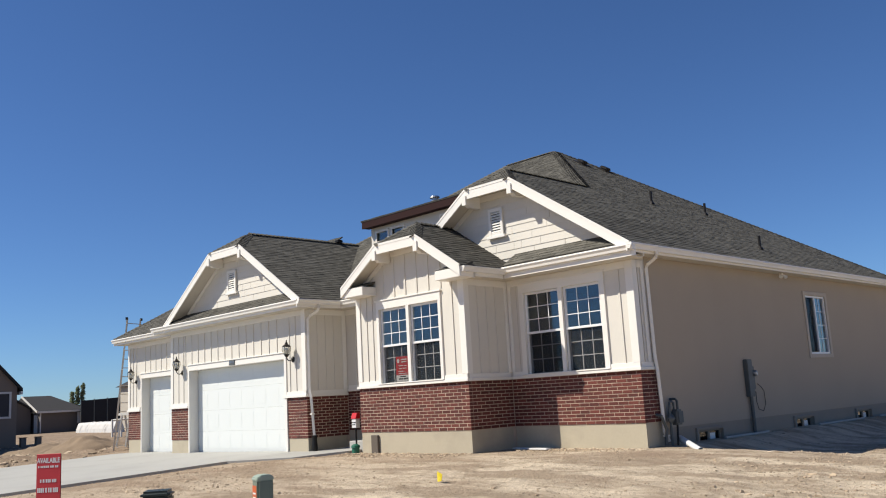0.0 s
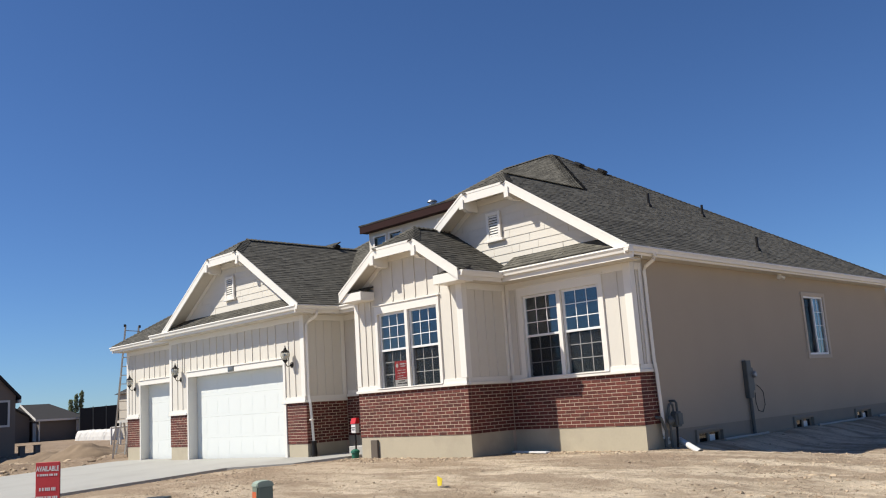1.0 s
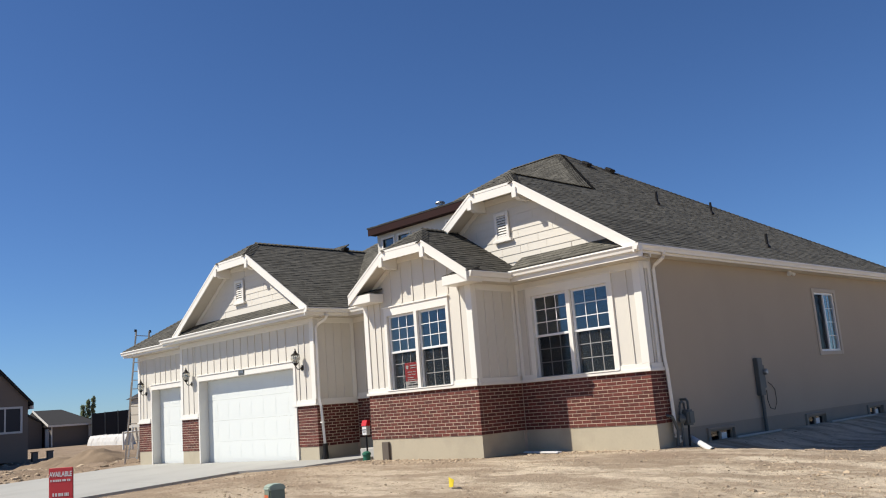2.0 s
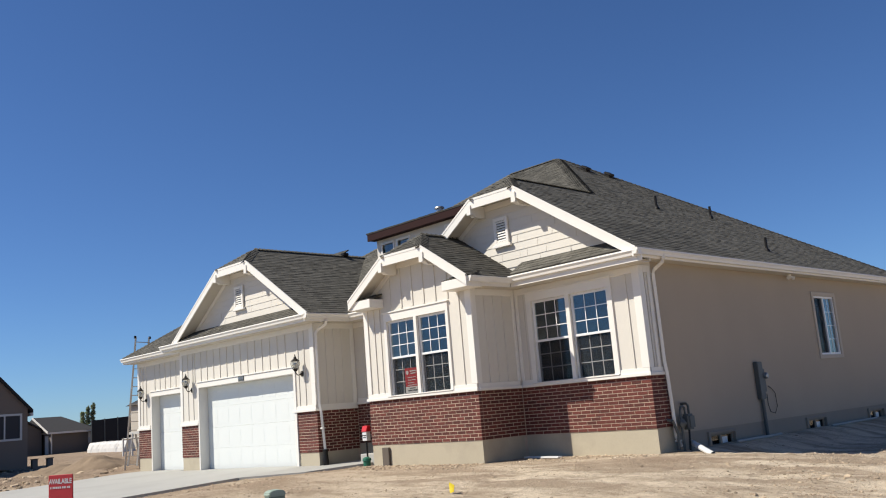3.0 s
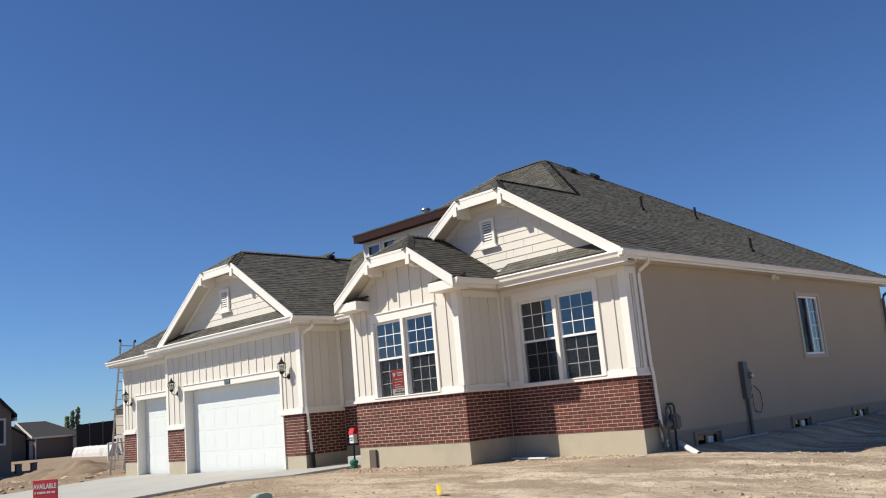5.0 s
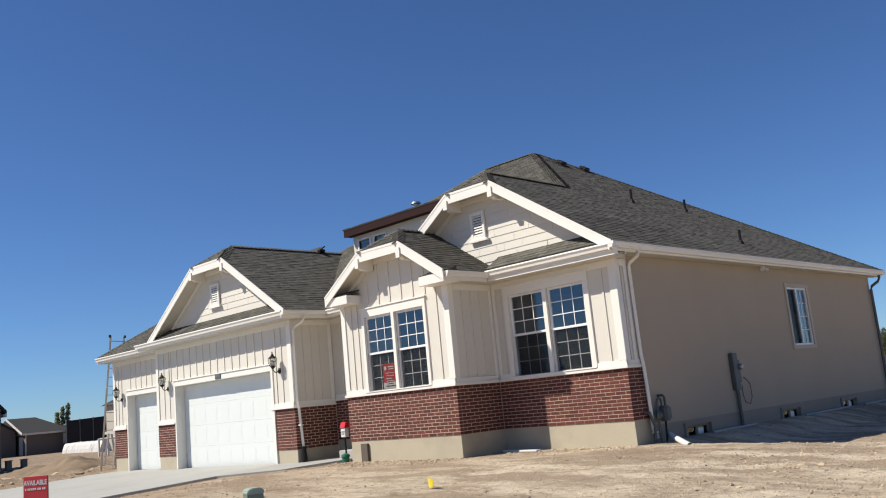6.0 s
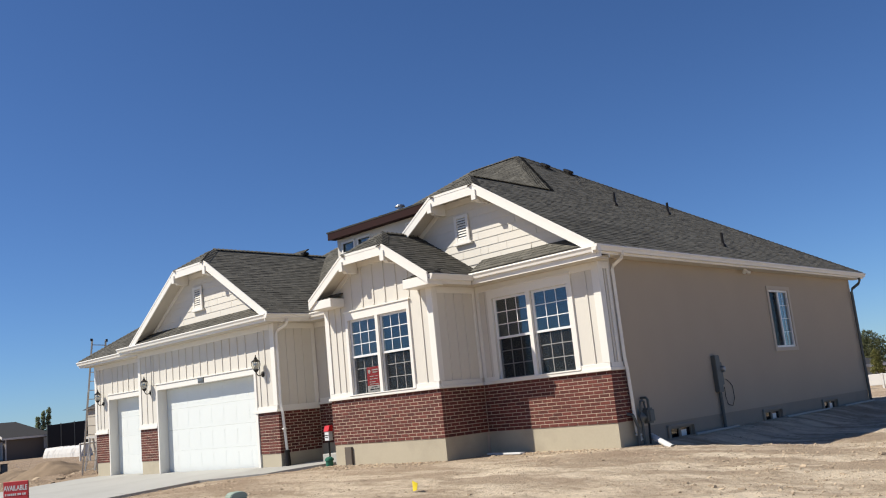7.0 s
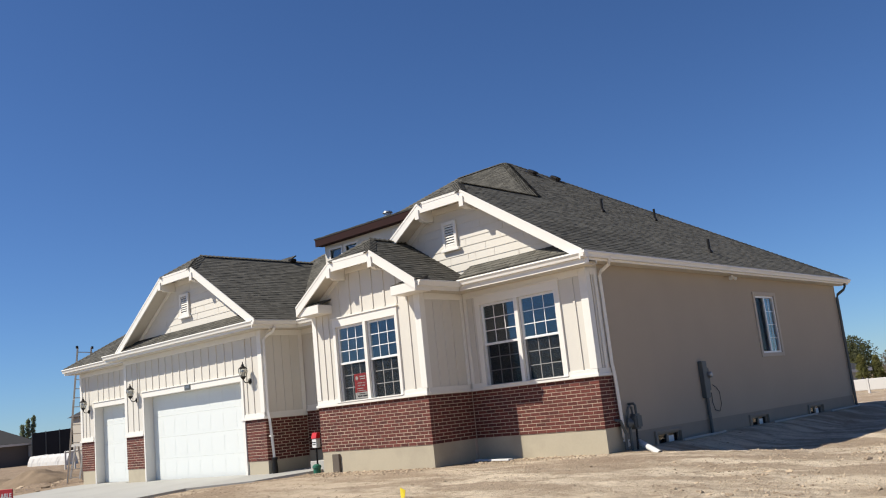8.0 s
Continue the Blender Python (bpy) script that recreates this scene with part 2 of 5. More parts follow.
W1 = (-6.07, -4.08, 1.57, 3.31)      # glazed openings: u0, u1, z0, z1
W2 = (-2.82, -0.79, 1.57, 3.36)
WS = (7.86, 9.09, 1.79, 3.31)
DD = (-15.20, -10.12, 0.0, 2.45)
SD = (-19.66, -16.66, -0.05, 2.45)
grow = lambda w, a: (w[0] - a, w[1] + a, w[2] - a, w[3] + a)

# siding walls
wall("front_wall", "y", 0.0, XB1 - 0.2, -0.001, ZL, ZS + 0.25, M_SIDING, [grow(W2, 0.03)])
wall("corner_return_wall", "x", 0.0, 0.161, 0.45, ZL, ZS + 0.1, M_SIDING)
wall("bay_wall", "y", YB, XB0, XB1, ZL, 3.75, M_SIDING, [grow(W1, 0.03)])
wall("bay_side_wall", "x", XB1, YB + 0.16, 0.0, ZL, ZS + 0.1, M_SIDING)
wall("bay_side_wall", "x", XB0 + 0.16, YB + 0.16, 0.0, ZL, ZS + 0.1, M_SIDING)
wall("garage_front_wall", "y", YG, XG1, XG4, ZLG, ZS + 0.25, M_SIDING, [(DD[0] - 0.05, DD[1] + 0.05, ZLG, DD[3] + 0.05), (DD[1] + 0.05, XG4, ZLG, ZLN)])
wall("single_garage_front_wall", "y", YG2, XS0, XG1 + 0.16, ZLG, ZS + 0.25, M_SIDING, [(SD[0] - 0.05, SD[1] + 0.05, ZLG, SD[3] + 0.05)])
wall("garage_side_wall", "x", XG4, YG + 0.16, 0.02, ZLN, ZS + 0.1, M_SIDING)
wall("garage_step_wall", "x", XG1 + 0.16, YG + 0.16, YG2, ZLG, ZS + 0.1, M_SIDING)
wall("entry_wall", "y", 0.02, XG4 - 0.16, XB0 + 0.16, ZL, ZS + 0.25, M_SIDING)
wall("garage_end_wall", "x", XS0 + 0.16, YG2 + 0.16, 9.0, -0.3, ZS + 0.1, M_STUCCO)
wall("side_wall", "x", -0.012, 0.45, BACK, 0.36, ZS + 0.1, M_STUCCO, [grow(WS, 0.03), (0.45, 0.60, 0.36, ZL)], label="beige stucco side wall in shade")
wall("back_wall", "y", BACK - 0.16, XS0, -0.16, -0.4, ZS + 0.1, M_STUCCO)
# gable walls above the pent roofs
HALF_MAIN, HALF_BAY, HALF_GAR = 3.605, 2.0, 3.63
CX_MAIN, CX_BAY, CX_GAR = -3.285, -4.94, -12.355
CLIP_MAIN, CLIP_BAY, CLIP_GAR = 0.685, 0.705, 0.835


def gable_outline(cx, half, clip, y, drop=0.0, foot=ZE):
    """The clipped gable's outline in the plane y, drop metres below the roof's top."""
    zt = ZE + PITCH * (half - clip) - drop
    h2 = min(half - drop / PITCH - max(0, (foot - ZE)) / PITCH, half - 0.2)
    return [(cx + h2, y, foot), (cx + clip, y, zt), (cx - clip, y, zt), (cx - h2, y, foot)]


for nm, cx, half, clip, yw, foot in (("gable_wall", CX_MAIN, HALF_MAIN, CLIP_MAIN, 0.0, 3.95), ("gable_wall", CX_GAR, HALF_GAR, CLIP_GAR, YG, 3.95), ("gable_wall", CX_BAY, HALF_BAY, CLIP_BAY, YB, 3.7501)):
    bm = bmesh.new()
    prism(bm, gable_outline(cx, half, clip, yw, 0.06, foot), (0, 0.16, 0))
    part(nm, bm, M_SIDING, house)

# concrete foundation
fz = -0.35
for x0, x1, y0, y1, zt, mt in ((XB1, 0.0, 0.015, 0.2, ZF, M_FOUND), (XB0 + 0.012, XB1 - 0.012, YB + 0.015, YB + 0.2, ZF, M_FOUND),
                               (XG3, XG4 - 0.012, YG + 0.015, YG + 0.2, 0.38, M_FOUND), (XG1 + 0.012, XG2, YG + 0.015, YG + 0.2, 0.38, M_FOUND),
                               (XS0 + 0.012, XS1, YG2 + 0.015, YG2 + 0.2, 0.38, M_FOUND), (XG4 - 0.2, XB0 + 0.2, 0.035, 0.2, ZF, M_FOUND)):
    boxes("foundation", [(x0, x1, y0, y1, fz, zt)], mt, house)
boxes("foundation", [(XB1 - 0.2, XB1 - 0.015, YB + 0.2, 0.015, fz, ZF)], M_FOUND, house)
boxes("foundation", [(XG4 - 0.2, XG4 - 0.015, YG + 0.2, 0.035, fz, 0.38)], M_FOUND, house)
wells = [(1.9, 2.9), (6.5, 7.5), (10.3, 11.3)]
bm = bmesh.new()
# side foundation uses the concrete darkened for shade
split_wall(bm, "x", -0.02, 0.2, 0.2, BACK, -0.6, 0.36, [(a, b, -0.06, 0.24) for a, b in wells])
part("foundation", joined(bm), M_FOUND_SHADED, house, "parged grey concrete foundation with basement windows, side shade in its colour")
boxes("foundation", [(-0.2, -0.012, 0.0151, 0.62, fz, ZF)], M_FOUND, house)


# ---- roofs ----
def make_roof(name, label=""):
    ob = new(name)
    ob.parent = house
    if label:
        tagged(ob, label)
    return ob


def interval(poly, v):
    """The u-interval in which the polygon of (u, v) meets the level v."""
    us = []
    for (ua, va), (ub, vb) in zip(poly, poly[1:] + poly[:1]):
        if (va - v) * (vb - v) <= 0 and abs(va - vb) > 1e-6:
            us.append(ua + (v - va) / (vb - va) * (ub - ua))
    return (min(us), max(us)) if len(us) > 1 else None


shingle_rng = random.Random(11)


def roof_plane(roof, corners, along, near=None, deck=0.03):
    """A deck and courses of shingles on a sloping polygon. along: the eave's direction. near: a test for the shingles to make singly."""
    pts = [Vector(p) for p in corners]
    u = Vector(along).normalized()
    nrm = (pts[1] - pts[0]).cross(pts[2] - pts[1])
    nrm.normalize()
    if nrm.z < 0:
        nrm.negate()
    v = nrm.cross(u).normalized()
    if v.z < 0:
        v.negate()
    o = pts[0]
    poly = [((p - o).dot(u), (p - o).dot(v)) for p in pts]
    bm = bmesh.new()
    prism(bm, pts, -nrm * deck)
    part("deck", bm, M_FELT, roof)
    v0, v1 = min(p[1] for p in poly), max(p[1] for p in poly)
    expo, tab = 0.125, 0.19
    rows = int((v1 - v0) / expo) + 1
    verts, faces, singles = [], [], []
    for r in range(rows):
        va, vb = v0 + r * expo, min(v0 + (r + 1) * expo + 0.03, v1)
        ia, ib = interval(poly, min(va + 1e-4, v1 - 1e-4)), interval(poly, max(vb - 1e-4, v0 + 1e-4))
        if ia is None or ib is None or va >= v1:
            continue
        lo, hi = min(ia[0], ib[0]), max(ia[1], ib[1])
        x = lo - shingle_rng.random() * tab
        while x < hi:
            w = tab * shingle_rng.uniform(0.55, 1.3)
            qa0, qa1 = max(x, ia[0]), min(x + w - 0.006, ia[1])
            qb0, qb1 = max(x, ib[0]), min(x + w - 0.006, ib[1])
            x += w
            if qa1 - qa0 < 0.005 and qb1 - qb0 < 0.005:
                continue
            qa1, qb1 = max(qa1, qa0), max(qb1, qb0)
            h = shingle_rng.choice((0.010, 0.012, 0.014, 0.017))
            dv = shingle_rng.uniform(-0.006, 0.006)
            c = [o + u * qa0 + v * (va + dv), o + u * qa1 + v * (va + dv), o + u * qb1 + v * vb, o + u * qb0 + v * vb]
            top = [c[0] + nrm * h, c[1] + nrm * h, c[2] + nrm * 0.004, c[3] + nrm * 0.004]
            if near and near(c[0]) and len(singles) < 300:
                singles.append((c, top))
            else:
                k = len(verts)
                verts += [*c[:2], *top]
                faces += [(k + 2, k + 3, k + 4, k + 5), (k, k + 1, k + 3, k + 2), (k + 1, k + 4, k + 3), (k, k + 2, k + 5)]
    me = bpy.data.meshes.new("shingles")
    me.from_pydata([tuple(p) for p in verts], [], faces)
    me.materials.append(M_SHINGLE)
    tagged(piece("shingles", me, roof), "laminated grey asphalt shingles", kind="stuff")
    for c, top in singles:
        me = bpy.data.meshes.new("shingle")
        me.from_pydata([tuple(p) for p in (*c, *top)], [], [(4, 5, 6, 7), (0, 1, 5, 4), (1, 2, 6, 5), (3, 0, 4, 7), (2, 3, 7, 6), (3, 2, 1, 0)])
        me.materials.append(M_SHINGLE)
        piece("shingle", me, roof)


def ridge_caps(roof, a, b, step=0.145):
    """Overlapping bent cap shingles along a ridge or hip, joined."""
    a, b = Vector(a), Vector(b)
    d = (b - a).normalized()
    side = d.cross(Vector((0, 0, 1))).normalized()
    up = side.cross(d)
    verts, faces = [], []
    k = int((b - a).length / step)
    for i in range(k):
        p = a + d * (i * step)
        q = p + d * (step * 1.25)
        j = len(verts)
        for c, lift in ((p, 0.038), (q, 0.016)):
            for s, dz in ((-0.14, -0.07), (0, 0.0), (0.14, -0.07)):
                verts.append(tuple(c + side * s + up * (lift + dz)))
        for s, dz in ((-0.14, -0.07), (0, 0.0), (0.14, -0.07)):
            verts.append(tuple(p + side * s + up * (0.012 + dz)))
        faces += [(j, j + 1, j + 4, j + 3), (j + 1, j + 2, j + 5, j + 4), (j, j + 6, j + 7, j + 1), (j + 1, j + 7, j + 8, j + 2)]
    me = bpy.data.meshes.new("ridge_cap")
    me.from_pydata(verts, [], faces)
    me.materials.append(M_SHINGLE)
    tagged(piece("ridge_cap", me, roof), kind="stuff")


def rz(half_from_eave):
    return ZE + PITCH * half_from_eave


XE, YF, YBK = 0.32, -0.33, 14.35
AP = Vector((-6.98, 6.97, rz(7.30)))      # end of the ridge over the side slope
AP2 = Vector((-8.95, 6.97, rz(7.30)))     # where the ridge turns into the entry-side hip
R1 = rz(HALF_MAIN)
yj = RY_MAIN + CLIP_MAIN
hipz = (CX_MAIN, YF + HALF_MAIN, R1)
main_roof = make_roof("main_roof", "grey shingled hipped roof")
zc = rz(HALF_MAIN - CLIP_MAIN)
roof_plane(main_roof, [(XE, RY_MAIN, ZE), (XE, YBK, ZE), AP, hipz, (CX_MAIN, yj, R1), (CX_MAIN + CLIP_MAIN, RY_MAIN, zc)], (0, 1, 0),
           near=lambda p: p.y < 3.4 and p.x > -2.4)
XL = AP2.x - (AP.y - YF)
roof_plane(main_roof, [(-9.5, YF, ZE), (CX_MAIN - HALF_MAIN, YF, ZE), hipz, AP, AP2, (-9.5, AP.y - (9.5 + AP2.x), rz(AP.y - YF - (9.5 + AP2.x)))], (1, 0, 0))
roof_plane(main_roof, [(-12.8, 1.1, rz(1.1 - YF)), (-9.49, 1.1, rz(1.1 - YF)), (-9.49, AP.y - (9.49 + AP2.x), rz(AP.y - YF - (9.49 + AP2.x))), (-12.8, AP.y - (12.8 + AP2.x), rz(AP.y - YF - (12.8 + AP2.x)))], (1, 0, 0))
roof_plane(main_roof, [(CX_MAIN - HALF_MAIN, RY_MAIN, ZE), (CX_MAIN - CLIP_MAIN, RY_MAIN, zc), (CX_MAIN, yj, R1), hipz, (CX_MAIN - HALF_MAIN, YF, ZE)], (0, 1, 0))
roof_plane(main_roof, [(CX_MAIN - CLIP_MAIN, RY_MAIN, zc), (CX_MAIN + CLIP_MAIN, RY_MAIN, zc), (CX_MAIN, yj, R1)], (1, 0, 0))
bm = bmesh.new()
prism(bm, [(XE, YBK, ZE), AP, AP2, (XL, YBK, ZE)], (0, 0, -0.03))
prism(bm, [(XL, YBK, ZE), AP2, (XL, YF, ZE)], (0, 0, -0.03))
part("deck", bm, M_FELT, main_roof)
ridge_caps(main_roof, (-12.8, AP.y - (12.8 + AP2.x), rz(AP.y - YF - (12.8 + AP2.x))), AP2)
ridge_caps(main_roof, AP2, AP)
ridge_caps(main_roof, hipz, AP)
ridge_caps(main_roof, (XE, YBK, ZE), AP)
ridge_caps(main_roof, (CX_MAIN, yj, R1), hipz)
ridge_caps(main_roof, (CX_MAIN + CLIP_MAIN, RY_MAIN, zc), (CX_MAIN, yj, R1))
ridge_caps(main_roof, (CX_MAIN - CLIP_MAIN, RY_MAIN, zc), (CX_MAIN, yj, R1))
# pent roof below the main gable
roof_plane(main_roof, [(XB1 + 0.35, RY_MAIN, ZE), (XE, RY_MAIN, ZE), (XE - 0.46, 0.0, rz(0.464)), (XB1 + 0.35, 0.0, rz(0.464))], (1, 0, 0))
main_roof.location.z = LIFT


def gable_roof(name, cx, half, clip, ry, back, near=None):
    roof = make_roof(name, "grey shingled clipped gable roof")
    z1, z2, yy = rz(half - clip), rz(half), ry + clip
    for s in (1, -1):
        roof_plane(roof, [(cx + s * half, ry, ZE), (cx + s * half, back, ZE), (cx, back, z2), (cx, yy, z2), (cx + s * clip, ry, z1)], (0, 1, 0), near if s > 0 else None)
        ridge_caps(roof, (cx + s * clip, ry, z1), (cx, yy, z2))
    roof_plane(roof, [(cx - clip, ry, z1), (cx + clip, ry, z1), (cx, yy, z2)], (1, 0, 0))
    ridge_caps(roof, (cx, yy, z2), (cx, back, z2))
    return roof


bay_roof = gable_roof("bay_roof", CX_BAY, HALF_BAY, CLIP_BAY, RY_BAY, 2.2)
garage_roof = gable_roof("garage_roof", CX_GAR, HALF_GAR, CLIP_GAR, RY_GAR, 4.2)
roof_plane(garage_roof, [(-16.75, RY_GAR, ZE), (-8.73, RY_GAR, ZE), (-9.18, YG, rz(0.45)), (-16.75, YG, rz(0.45))], (1, 0, 0))
yw2 = YG2 - 0.45
roof_plane(garage_roof, [(-20.95, yw2, ZE), (-13.0, yw2, ZE), (-13.0, yw2 + 4.2, rz(4.2)), (-16.75, yw2 + 4.2, rz(4.2))], (1, 0, 0))
roof_plane(garage_roof, [(-20.95, yw2, ZE), (-20.95, 9.4, ZE), (-16.75, 5.2, rz(4.2)), (-16.75, yw2 + 4.2, rz(4.2))], (0, 1, 0))
ridge_caps(garage_roof, (-20.95, yw2, ZE), (-16.75, yw2 + 4.2, rz(4.2)))


# ---- eaves, fascias and gutters ----
def strip_board(name, line, y, thick, deep, mat, label=""):
    """A board that follows a line of (x, z) points in the plane y, deep metres high."""
    bm = bmesh.new()
    for (xa, za), (xb, zb) in zip(line, line[1:]):
        prism(bm, [(xa, y, za), (xb, y, zb), (xb, y, zb - deep), (xa, y, za - deep)], (0, thick, 0))
    return part(name, bm, mat, house, label)


def gable_trim(cx, half, clip, ry, yw, lift=0.0):
    z1 = rz(half - clip) + lift
    pts = [(cx - half, ZE + lift), (cx - clip, z1), (cx + clip, z1), (cx + half, ZE + lift)]
    for i in range(3):
        strip_board("rake_board" if i != 1 else "clip_fascia", pts[i:i + 2], ry - 0.02, 0.035, 0.225, M_TRIM, "white painted fascia board")
        strip_board("rake_trim", [(x, z + 0.012) for x, z in pts[i:i + 2]], ry - 0.027, 0.03, 0.05, M_TRIM)
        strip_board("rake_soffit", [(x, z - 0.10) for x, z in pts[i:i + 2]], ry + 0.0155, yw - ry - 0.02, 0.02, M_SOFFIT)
        strip_board("gable_frieze", [(x, z - 0.125) for x, z in pts[i:i + 2]], yw - 0.025, 0.024, 0.13, M_TRIM)
    for s in (1, -1):      # shaped lookout blocks under the corners of the clip
        x = cx + s * clip
        bm = bmesh.new()
        prism(bm, [(x - 0.055, ry + 0.018, z1 - 0.13), (x - 0.055, ry + 0.018, z1 - 0.33), (x - 0.055, ry + 0.10, z1 - 0.40), (x - 0.055, yw - 0.02, z1 - 0.40), (x - 0.055, yw - 0.02, z1 - 0.13)], (0.11, 0, 0))
        part("lookout_block", bm, M_TRIM, house, "white painted wooden lookout block")
        bm = bmesh.new()
        prism(bm, [(x - 0.06, ry - 0.05, z1 - 0.14), (x - 0.06, ry - 0.05, z1 - 0.36), (x - 0.06, ry + 0.017, z1 - 0.36), (x - 0.06, ry + 0.017, z1 - 0.14)], (0.12, 0, 0))
        part("lookout_block", bm, M_TRIM, house)


gable_trim(CX_MAIN, HALF_MAIN, CLIP_MAIN, RY_MAIN, 0.0, LIFT)
gable_trim(CX_BAY, HALF_BAY, CLIP_BAY, RY_BAY, YB)
gable_trim(CX_GAR, HALF_GAR, CLIP_GAR, RY_GAR, YG)


def gutter(axis, at, a, b, out, lift=0.0, fascia=0.22):
    """A white ogee gutter below an eave edge with the fascia behind it, along x or y; out: +1 or -1 outwards."""
    prof = [(0, 0.0), (0.10, 0.0), (0.105, -0.03), (0.075, -0.075), (0.065, -0.12), (0, -0.12)]
    bm = bmesh.new()
    zt = ZE - 0.025 + lift
    pts = [((a, at + out * d, zt + z) if axis == "x" else (at + out * d, a, zt + z)) for d, z in prof]
    prism(bm, pts, (b - a, 0, 0) if axis == "x" else (0, b - a, 0))
    part("gutter", bm, M_TRIM, house, "white aluminium gutter")
    bm = bmesh.new()
    d0, d1 = sorted((at - out * 0.03, at - out * 0.001))
    if axis == "x":
        box(bm, a, b, d0, d1, ZE - fascia, zt)
    else:
        box(bm, d0, d1, a, b, ZE - fascia, zt)
    part("fascia", bm, M_TRIM, house)


gutter("x", RY_MAIN, XB1 + 0.36, XE + 0.10, -1, 0.035)
boxes("corner_post", [(XB1 - 0.12, XB1 - 0.004, -0.06, 0.10, -0.3, ZS)], M_MORTAR, house)
boxes("corner_post", [(XG4 - 0.12, XG4 - 0.004, -0.04, 0.12, -0.3, ZS)], M_MORTAR, house)
gutter("y", XE, RY_MAIN - 0.102, YBK, 1, LIFT, 0.135)
gutter("y", CX_BAY + HALF_BAY, RY_BAY + 0.03, RY_MAIN - 0.02, 1)
gutter("x", RY_GAR, -16.72, -8.73, -1)
gutter("y", CX_GAR + HALF_GAR, RY_GAR - 0.09, -0.4, 1)
gutter("x", yw2, -20.97, -16.78, -1)
gutter("x", -0.44, -8.8, CX_BAY - HALF_BAY - 0.02, -1)
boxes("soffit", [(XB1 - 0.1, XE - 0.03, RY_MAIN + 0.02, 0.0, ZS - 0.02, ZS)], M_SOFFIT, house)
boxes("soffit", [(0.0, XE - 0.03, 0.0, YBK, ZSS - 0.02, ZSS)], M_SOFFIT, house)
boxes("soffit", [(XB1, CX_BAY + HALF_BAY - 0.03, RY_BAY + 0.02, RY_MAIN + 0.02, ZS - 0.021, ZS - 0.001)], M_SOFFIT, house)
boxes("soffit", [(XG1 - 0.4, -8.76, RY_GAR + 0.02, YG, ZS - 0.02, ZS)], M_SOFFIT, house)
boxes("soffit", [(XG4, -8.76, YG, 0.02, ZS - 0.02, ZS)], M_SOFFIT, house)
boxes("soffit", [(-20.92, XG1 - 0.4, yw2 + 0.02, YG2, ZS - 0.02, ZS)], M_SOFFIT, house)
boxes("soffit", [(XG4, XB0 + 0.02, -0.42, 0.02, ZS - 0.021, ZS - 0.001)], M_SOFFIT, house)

# boxed eave returns of the bay
for s in (1, -1):
    xo, xi = CX_BAY + s * HALF_BAY, CX_BAY + s * (HALF_BAY - 0.78)
    x0, x1 = min(xo, xi), max(xo, xi)
    boxes("eave_return", [(x0, x1, RY_BAY + 0.0165, YB, 3.66, 3.86)], M_TRIM, house, "white boxed eave return", 0.006)
    rr = make_roof("return_roof")
    roof_plane(rr, [(x0 + 0.02, RY_BAY + 0.02, 3.865), (x1 - 0.02, RY_BAY + 0.02, 3.865), (x1 - 0.02, YB, 4.0), (x0 + 0.02, YB, 4.0)], (1, 0, 0))

# ---- trim, battens and lap boards ----
def trim(name, spec, label="", mat=M_TRIM, bevel=0.004):
    return boxes(name, [spec], mat, house, label, bevel)


BT = 0.018       # batten depth
for x0, x1, y, z in ((XB0 - 0.03, XB1 + 0.03, YB, ZL), (XB1 + 0.03, 0.05, 0.0, ZL), (XG3 - 0.02, XG4 + 0.03, YG, ZLN), (XG1 - 0.03, XG2 + 0.02, YG, ZLG),
                     (XS0 - 0.03, XS1 + 0.02, YG2, ZLG), (XG4 + 0.03, XB0 - 0.03, 0.02, ZL)):
    trim("ledge_cap", (x0, x1, y - 0.055, y + 0.03, z - 0.005, z + 0.055), "white sloped cap above the brick")
    gaps = [w for w, wy in ((W1, YB), (W2, 0.0)) if wy == y and x0 < w[0] < x1]
    cuts = [x0 + 0.03] + [c for w in gaps for c in (w[0] - 0.09, w[1] + 0.09)] + [x1 - 0.03]
    for a, b in zip(cuts[::2], cuts[1::2]):
        trim("base_trim", (a, b, y - 0.024, y, z + 0.055, z + 0.15))
for x, y0, y1, z in ((XB1, YB + 0.031, -0.056, ZL), (0.0, 0.031, 0.47, ZL), (XG4, YG + 0.031, 0.0, ZLN)):
    trim("ledge_cap", (x - 0.03, x + 0.05, y0, y1, z - 0.005, z + 0.055))
    trim("base_trim", (x, x + 0.024, y0, y1 - 0.02, z + 0.055, z + 0.15))

# corner boards: front leaf and side leaf
for x, y, z, front, side in ((XB0, YB, ZL, 1, 0), (XB1, YB, ZL, -1, 1), (0.0, 0.0, ZL, -1, 1), (XG4, YG, ZLN, -1, 1), (XS0, YG2, ZLG, 1, 0), (XG1, YG, ZLG, 1, 0)):
    a, b = (x, x + 0.15) if front > 0 else (x - 0.15, x + 0.026)
    trim("corner_board", (a, b, y - 0.026, y - 0.001, z + 0.151, ZS - 0.02), "white painted corner board")
    if side:
        trim("corner_board", (x + 0.001, x + 0.026, y, y + 0.13, z + 0.151, ZS - 0.02))
trim("corner_board", (XB1 + 0.001, XB1 + 0.026, -0.12, -0.03, ZL + 0.151, ZS - 0.02))
trim("corner_board", (XB1 + 0.03, XB1 + 0.12, -0.026, -0.001, ZL + 0.151, ZS - 0.02))
trim("corner_board", (XG4 + 0.001, XG4 + 0.026, -0.12, 0.0, ZLN + 0.151, ZS - 0.02))
trim("corner_board", (0.001, 0.028, 0.27, 0.37, ZL + 0.151, ZS - 0.02))
